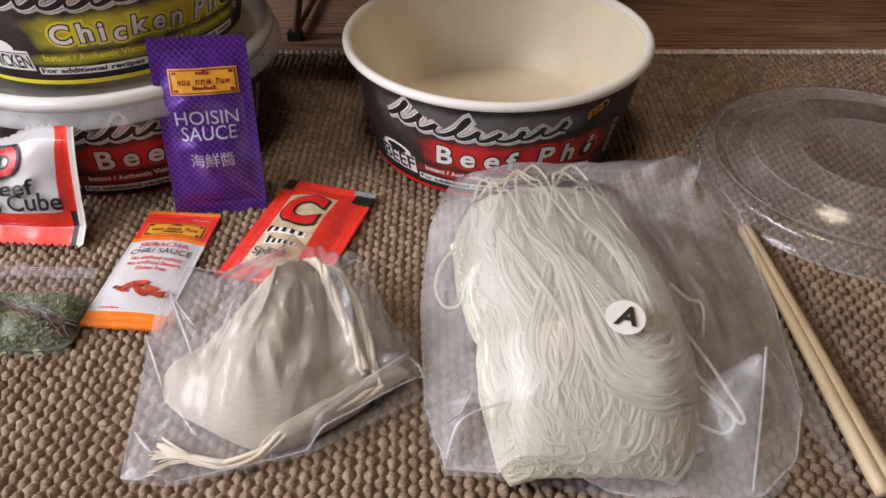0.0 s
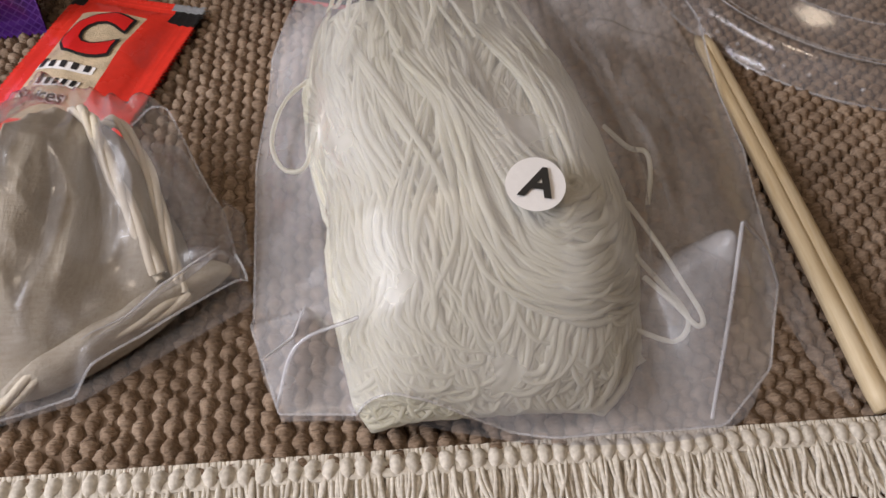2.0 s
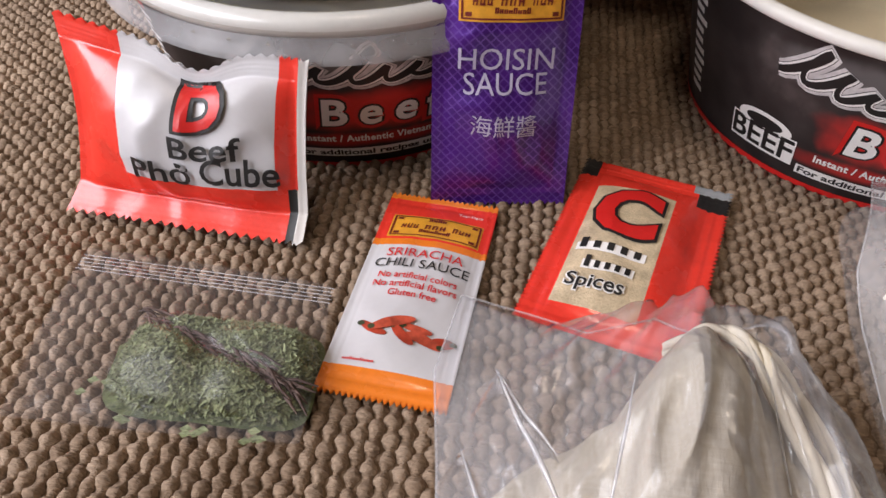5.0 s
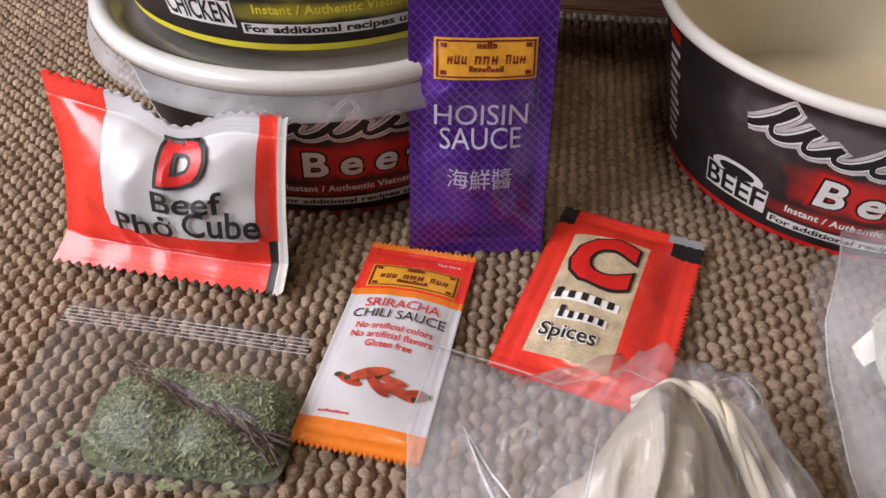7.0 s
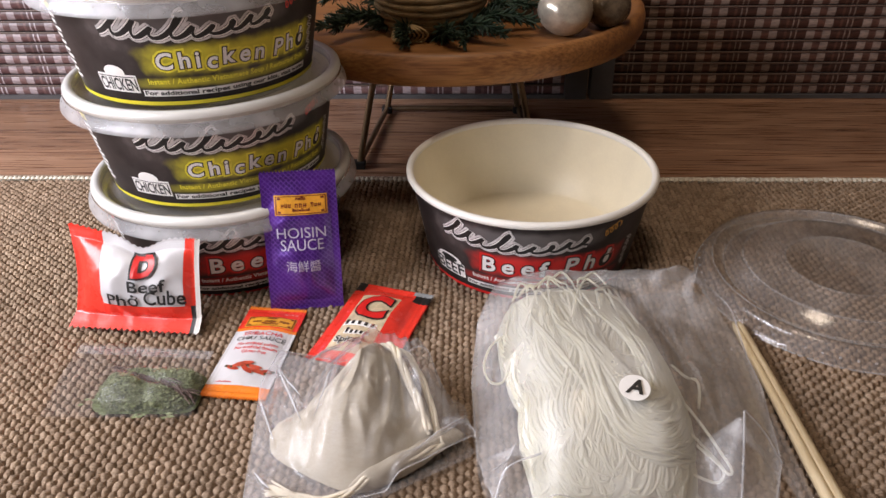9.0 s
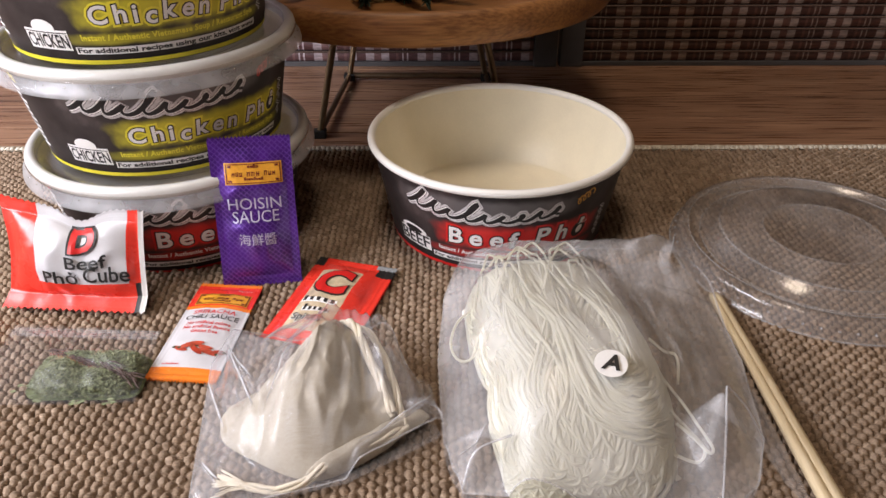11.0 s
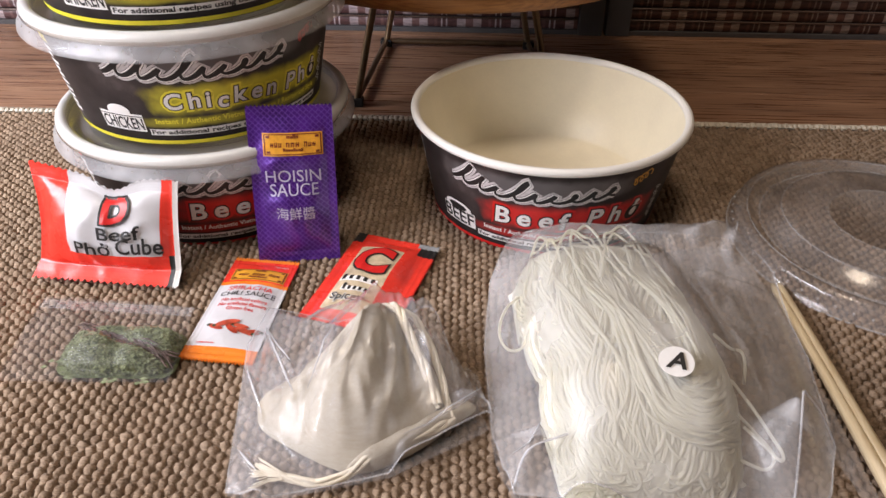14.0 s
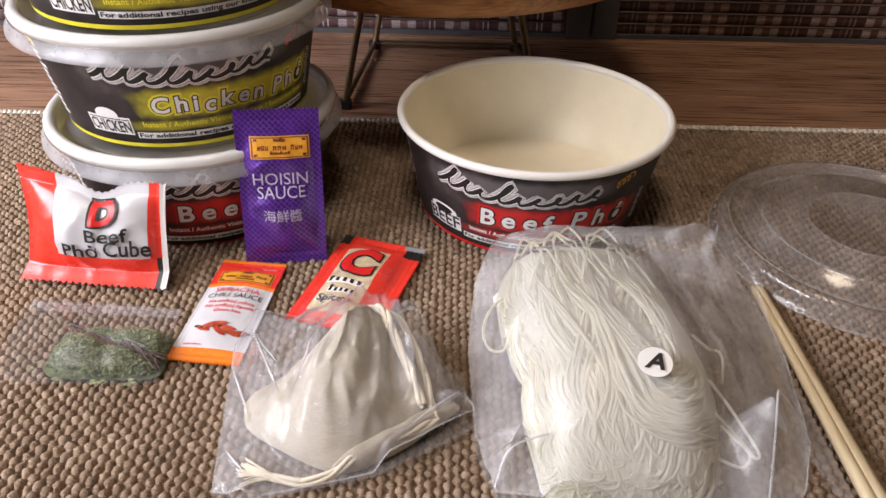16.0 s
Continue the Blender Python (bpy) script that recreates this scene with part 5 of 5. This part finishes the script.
hem(BAG, bag_lift, (0.055, 0.2), bag, True)
st_z = max(bag_lift(0.0592 + 0.006 * math.cos(k), 0.17 + 0.006 * math.sin(k), 0.5) - 0.006 * math.sin(k) * math.tan(radians(14)) for k in range(7))
st = pose(0.0592, 0.1700, st_z + 0.0006, 14, 0, -12)
v, f = disc(0, 0, 0.0065, 0.0065, 40)
sticker = part("sticker", mesh_of("sticker", [(a, b, 0.0004 - 9 * a * a) for a, b, c in v], f, M_WHITE), bag, "round white sticker", at=st)
v, f = lettering("A", 0.03, 0.25)
v = v * 0.0066 + np.array([-0.0033, -0.003, 0.0007])
part("letter", mesh_of("letter", v, f, M_BLACK, False), sticker, "black letter", at=Matrix())

# ---- chopsticks and their torn sleeve ----
for k, (a, b) in enumerate((((0.1368, 0.2700), (0.1402, 0.1305)), ((0.1398, 0.2705), (0.1447, 0.1305)))):
    d = Vector((b[0] - a[0], b[1] - a[1], 0))
    n, prof, vs, fs = 30, 10, [], []
    side = Vector((-d.y, d.x, 0)).normalized()
    for i in range(n + 1):
        u = i / n
        r = (0.0016 + 0.0008 * u) * (0.55 if i in (0,) else 0.9 if i == n else 1)
        c = Vector((a[0], a[1], GROUND + 0.0022 + 0.0012 * u)) + d * u + side * (0.0003 * math.sin(u * 5))
        for j in range(prof):
            t = 2 * math.pi * j / prof
            ct, s2 = math.cos(t), math.sin(t)
            q = (abs(ct) ** 4 + abs(s2) ** 4) ** -0.25
            vs.append(tuple(c + side * (r * q * ct) + Vector((0, 0, r * q * s2))))
    for i in range(n):
        for j in range(prof):
            fs.append((i * prof + j, (i + 1) * prof + j, (i + 1) * prof + (j + 1) % prof, i * prof + (j + 1) % prof))
    fs += [tuple(range(prof)), tuple(range(n * prof, (n + 1) * prof))[::-1]]
    tagged(part("chopstick", mesh_of("chopstick", vs, fs, M_BAMBOO)), "pale bamboo chopstick lying on the mat beside the noodle bag", "chopstick", "pair of chopsticks")
v, f = sheet([(0.124, 0.175), (0.128, 0.145), (0.134, 0.132), (0.1352, 0.134), (0.1345, 0.2)], (0.131, 0.16), lambda x, y, r: GROUND + 0.0012 + 0.0012 * crease(x, y, 90, 2), 90, 14, True)
tagged(part("chopstick_wrapper", mesh_of("chopstick_wrapper", v, f, M_FILM2)), "narrow clear plastic chopstick wrapper with crimped edge", "wrapper")

# ---- muslin spice pouch in a bag ----
POUCH = [(-0.103, 0.178), (-0.099, 0.168), (-0.086, 0.159), (-0.06, 0.1475), (-0.04, 0.156), (-0.024, 0.172), (-0.026, 0.19), (-0.035, 0.207), (-0.04, 0.219), (-0.047, 0.2275), (-0.0585, 0.226), (-0.068, 0.2125), (-0.076, 0.2), (-0.092, 0.19)]


def pouch_lift(x, y, r):
    a = math.atan2(x + 0.054, 0.252 - y)
    down = 0.252 - y
    rise = 0.0175 * max(0.0, 1 - r ** 2.4) ** 0.6
    peak = 0.0065 * math.exp(-((x + 0.053) / 0.017) ** 4 - ((y - 0.212) / 0.02) ** 4)
    body = 0.006 * math.exp(-((x + 0.058) / 0.02) ** 4 - ((y - 0.182) / 0.024) ** 4)
    # folds that fan out from the tied neck
    valley = 0.011 * math.exp(-((a - 0.2) / 0.085) ** 2 - ((down - 0.062) / 0.028) ** 4) + 0.006 * math.exp(-((a + 0.5) / 0.1) ** 2 - ((down - 0.06) / 0.025) ** 4)
    folds = max(tent(a, down, (-0.12, 0.02), (-0.12, 0.09), 0.005, 0.005, 0.2), tent(a, down, (0.18, 0.02), (0.42, 0.08), 0.005, 0.005, 0.13), tent(a, down, (-0.55, 0.04), (-0.62, 0.085), 0.003, 0.003, 0.14))
    fine = 0.0034 * (1 - 2 * abs(noise.noise(Vector((a * 7 + down * 12, down * 30, 6.2))))) + 0.0014 * (1 - 2 * abs(noise.noise(Vector((x * 110, y * 75, 3.0)))))
    edge = min(1.0, 3.0 * max(0.0, 1 - r))
    return GROUND + 0.0012 + rise + (peak + body + folds + fine - valley) * edge


pouch = empty("spice_pouch", pose(0, 0, 0), "off-white muslin drawstring pouch inside a clear bag", "pouch")
v, f = sheet(POUCH, (-0.058, 0.193), pouch_lift, 160, 50)
part("cloth", mesh_of("cloth", v, f, M_CLOTH), pouch)
v, f = sheet(POUCH, (-0.058, 0.193), lambda x, y, r: GROUND + 0.0009, 90, 6)
part("underside", mesh_of("underside", v, f, M_CLOTH), pouch)


def cord(pts, r, parent, name="drawstring"):
    h2 = Heap()
    p = smooth_path(pts, 14)
    t = np.arange(len(p)) * 0.16
    for ph in (0, 2.1, 4.2):
        off = np.column_stack([np.cos(t + ph), np.sin(t + ph) * 0.5, np.sin(t + ph)]) * r * 0.55
        h2.add(*tube_arrays(p + off, r * 0.62, 6))
    return part(name, h2.mesh(name, M_CORD), parent, "loose cotton drawstring")


cord([(-0.06, 0.222, 0.016), (-0.053, 0.219, 0.028), (-0.046, 0.211, 0.033), (-0.041, 0.2, 0.029), (-0.034, 0.186, 0.024), (-0.028, 0.173, 0.017)], 0.0019, pouch)
cord([(-0.052, 0.224, 0.018), (-0.042, 0.217, 0.026), (-0.033, 0.202, 0.023), (-0.027, 0.184, 0.02), (-0.023, 0.17, 0.013)], 0.0015, pouch)
cord([(-0.086, 0.1445, 0.0075), (-0.074, 0.1415, 0.008), (-0.062, 0.144, 0.009), (-0.052, 0.151, 0.0125), (-0.042, 0.157, 0.014), (-0.03, 0.164, 0.013), (-0.022, 0.17, 0.012)], 0.0017, pouch)
heap = Heap()
for i in range(40):
    a = rs.normal(0, 0.0022)
    heap.add(*tube_arrays([(-0.085, 0.1445 + a * 0.3, 0.0075), (-0.09, 0.1458 + a * 0.7, 0.0078), (-0.096 + rs.normal(0, 0.001), 0.1475 + a * 1.5, 0.0062)], 0.00028, 4))
part("cord_tassel", heap.mesh("cord_tassel", M_CORD), pouch, "frayed cord end")
# the gathered hem along the lower edge
v, f = sheet([(-0.062, 0.1475), (-0.05, 0.149), (-0.036, 0.158), (-0.024, 0.168), (-0.013, 0.1785), (-0.018, 0.182), (-0.03, 0.171), (-0.045, 0.161)], (-0.038, 0.161), lambda x, y, r: GROUND + 0.0035 + 0.008 * max(0.0, 1 - r ** 2) ** 0.5 + 0.0012 * crease(x, y, 60, 8), 90, 16)
part("gathered_hem", mesh_of("gathered_hem", v, f, M_CLOTH), pouch)

TBAG = [(-0.1045, 0.1365), (-0.0890, 0.1345), (-0.0450, 0.1470), (-0.0070, 0.1715), (-0.0105, 0.1790), (-0.0170, 0.2000), (-0.0330, 0.2290), (-0.0420, 0.2310), (-0.0600, 0.2390), (-0.0780, 0.2320), (-0.1120, 0.2410), (-0.1160, 0.2150), (-0.1120, 0.1900)]


def tbag_lift(x, y, r):
    h = max(pouch_lift(x, y, min(1.0, math.hypot((x + 0.06) / 0.045, (y - 0.19) / 0.05))) - GROUND, 0.0)
    sharp = max(tent(x, y, (-0.1005, 0.1985), (-0.083, 0.166), 0.024, 0.021, 0.006), tent(x, y, (-0.1005, 0.1985), (-0.087, 0.182), 0.024, 0.021, 0.005), tent(x, y, (-0.106, 0.183), (-0.096, 0.164), 0.017, 0.012, 0.005),
                tent(x, y, (-0.1, 0.146), (-0.092, 0.138), 0.011, 0.008, 0.006), tent(x, y, (-0.04, 0.153), (-0.0115, 0.173), 0.012, 0.019, 0.008))
    edge = 0.02 * math.exp(-((x + 0.012) / 0.016) ** 2 - ((y - 0.176) / 0.008) ** 2)
    top = 0.028 * math.exp(-((x + 0.036) / 0.010) ** 2 - ((y - 0.223) / 0.012) ** 2)
    soft = max(0.0, 1 - r ** 5)
    lie = 0.012 * max(0.0, 1 - r ** 3)
    return GROUND + 0.001 + max(h * min(1, soft * 2.0) + 0.0018 * soft, lie, edge * (0.5 + 0.5 * soft), top * (0.6 + 0.4 * soft), sharp) + (0.004 * facets(x, y, 42, 9.0) + 0.0014 * crease(x, y, 34, 9.0)) * (0.3 + 0.7 * soft) + 0.001


tbag = empty("pouch_bag", pose(0, 0, 0), "clear crinkled plastic bag round a muslin pouch", "plastic bag")
v, f = sheet(TBAG, (-0.06, 0.19), tbag_lift, 260, 80, True)
part("film", mesh_of("film", v, f, M_FILM2), tbag, "clear crinkled film").visible_shadow = False
v, f = sheet(TBAG, (-0.06, 0.19), lambda x, y, r: GROUND + 0.0003, 100, 6, True)
part("underside", mesh_of("underside", v, f, M_FILM2), tbag)
hem(TBAG, tbag_lift, (-0.06, 0.19), tbag, True)
for a, b, k in (((-0.1005, 0.1985), (-0.083, 0.166), 0.0006), ((-0.1005, 0.1985), (-0.087, 0.182), 0.0005), ((-0.106, 0.183), (-0.096, 0.164), 0.0005), ((-0.1, 0.146), (-0.092, 0.138), 0.0006), ((-0.04, 0.153), (-0.0115, 0.173), 0.0004), ((-0.072, 0.2), (-0.078, 0.168), 0.0004)):
    fold_glint(a, b, tbag_lift, tbag, k)
v, f = sheet([(-0.018, 0.205), (-0.012, 0.2), (-0.008, 0.181), (-0.014, 0.183)], (-0.0135, 0.192), lambda x, y, r: GROUND + 0.002 + 0.001 * crease(x, y, 120, 3), 40, 8, True)
part("flap", mesh_of("flap", v, f, M_FILM2), tbag)

# ---- dried herbs in a flat bag ----
HERB = [(-0.2225, 0.2445), (-0.1845, 0.2425), (-0.1485, 0.2395), (-0.1445, 0.2150), (-0.1440, 0.1900), (-0.1800, 0.1885), (-0.2170, 0.1880), (-0.2210, 0.2150)]


def heap_h(x, y):
    u, v = (x + 0.1705) / 0.025, (y - 0.2085) / 0.0145
    k = max(0.0, 1 - (abs(u) ** 4 + abs(v) ** 3.4))
    groove = math.exp(-((y - 0.2125 + 0.42 * (x + 0.1735)) / 0.0028) ** 2)
    return 0.0085 * k ** 0.5 * (0.85 + 0.4 * noise.noise(Vector((x * 90, y * 90, 1)))) * (1 - 0.42 * groove)


heap, stems = Heap(), Heap()
for i in range(19000):
    x, y = -0.1715 + rs.uniform(-0.0275, 0.0275), 0.2085 + rs.uniform(-0.016, 0.016)
    h = heap_h(x, y)
    if h < 0.001:
        continue
    z = GROUND + 0.0012 + h * rs.uniform(0.75, 1.06)
    s = rs.uniform(0.00025, 0.00065) * (2.0 if y < 0.2 and rs.uniform() < 0.3 else 1)
    a, t = rs.uniform(0, 6.28), rs.normal(0, 0.5)
    ex, ey = np.array([math.cos(a), math.sin(a), t * 0.6]), np.array([-math.sin(a), math.cos(a), rs.normal(0, 0.4)])
    c, l = np.array([x, y, z]), s * rs.uniform(1.2, 2.8)
    heap.add([c - ex * l, c + ey * s * 0.7 + (0, 0, 0.0002), c + ex * l, c - ey * s * 0.7], [(0, 1, 2, 3)])
for cx, cy, n in ((-0.1895, 0.1905, 3), (-0.17, 0.1895, 4), (-0.157, 0.1905, 4), (-0.2, 0.2, 3)):
    for k in range(n):
        c = np.array([cx + rs.normal(0, 0.003), cy + rs.normal(0, 0.0012), GROUND + 0.0022])
        heap.add([c + (-0.0016, 0, 0), c + (0, -0.0011, 0.0003), c + (0.0017, 0.0003, 0), c + (0, 0.0012, 0.0003)], [(0, 1, 2, 3)])
for i in range(90):
    k = rs.uniform()
    x, y = -0.197 + 0.047 * k, 0.2225 - 0.0195 * k + rs.normal(0, 0.0012)
    a = radians(-23 + rs.normal(0, 14))
    l = rs.uniform(0.004, 0.012)
    z = GROUND + 0.002 + max(0.0035, heap_h(x, y))
    stems.add(*tube_arrays([(x, y, z - 0.001), (x + l * 0.5 * math.cos(a), y + l * 0.5 * math.sin(a), z + 0.0003), (x + l * math.cos(a), y + l * math.sin(a), z - 0.0012)], [0.0002, 0.00045, 0.0002], 5))
herbs = empty("dried_herbs", pose(0, 0, 0), "crushed green dried herbs with brown stems in a bag", "herbs")
tagged(part("herb_crumble", heap.mesh("herb_crumble", M_HERB, False), herbs, "crushed green flakes"), kind="stuff")
tagged(part("stem_crumble", stems.mesh("stem_crumble", M_HERBSTEM), herbs, "brown stem pieces"), kind="stuff")
v, f = sheet([(-0.199, 0.213), (-0.19, 0.2215), (-0.17, 0.222), (-0.1475, 0.2215), (-0.1445, 0.207), (-0.147, 0.195), (-0.17, 0.1935), (-0.194, 0.195)], (-0.171, 0.2075), lambda x, y, r: GROUND + 0.0006 + max(0.0, heap_h(x, y) - 0.0022), 80, 20)
part("herb_bed", mesh_of("herb_bed", v, f, surface("herb_bed", (0.11, 0.13, 0.05), 0.9, var=0.5, scale=300, fine=1500, relief=0.6)), herbs)
hbag = empty("herb_bag", pose(0, 0, 0), "flat clear sealed bag holding dried herbs", "plastic bag")
v, f = sheet(HERB, (-0.175, 0.212), lambda x, y, r: GROUND + 0.0012 + max(heap_h(x, y) + 0.0014, 0.004 * max(0.0, 1 - r ** 4)) + 0.0012 * crease(x, y, 70, 5) * (0.3 + 0.7 * (1 - r)), 160, 44, True)
part("film", mesh_of("film", v, f, M_HERBFILM), hbag, "clear film").visible_shadow = False
heap = Heap()
for k in range(5):
    yy = 0.2385 - 0.0013 * k
    heap.add(*tube_arrays([(-0.2215 + 0.0745 * t, yy - 0.0035 * t + 0.0025, GROUND + 0.0035) for t in np.linspace(0, 1, 10)], 0.00022, 4))
part("seal", heap.mesh("seal", M_FILM), hbag, "ribbed heat seal")
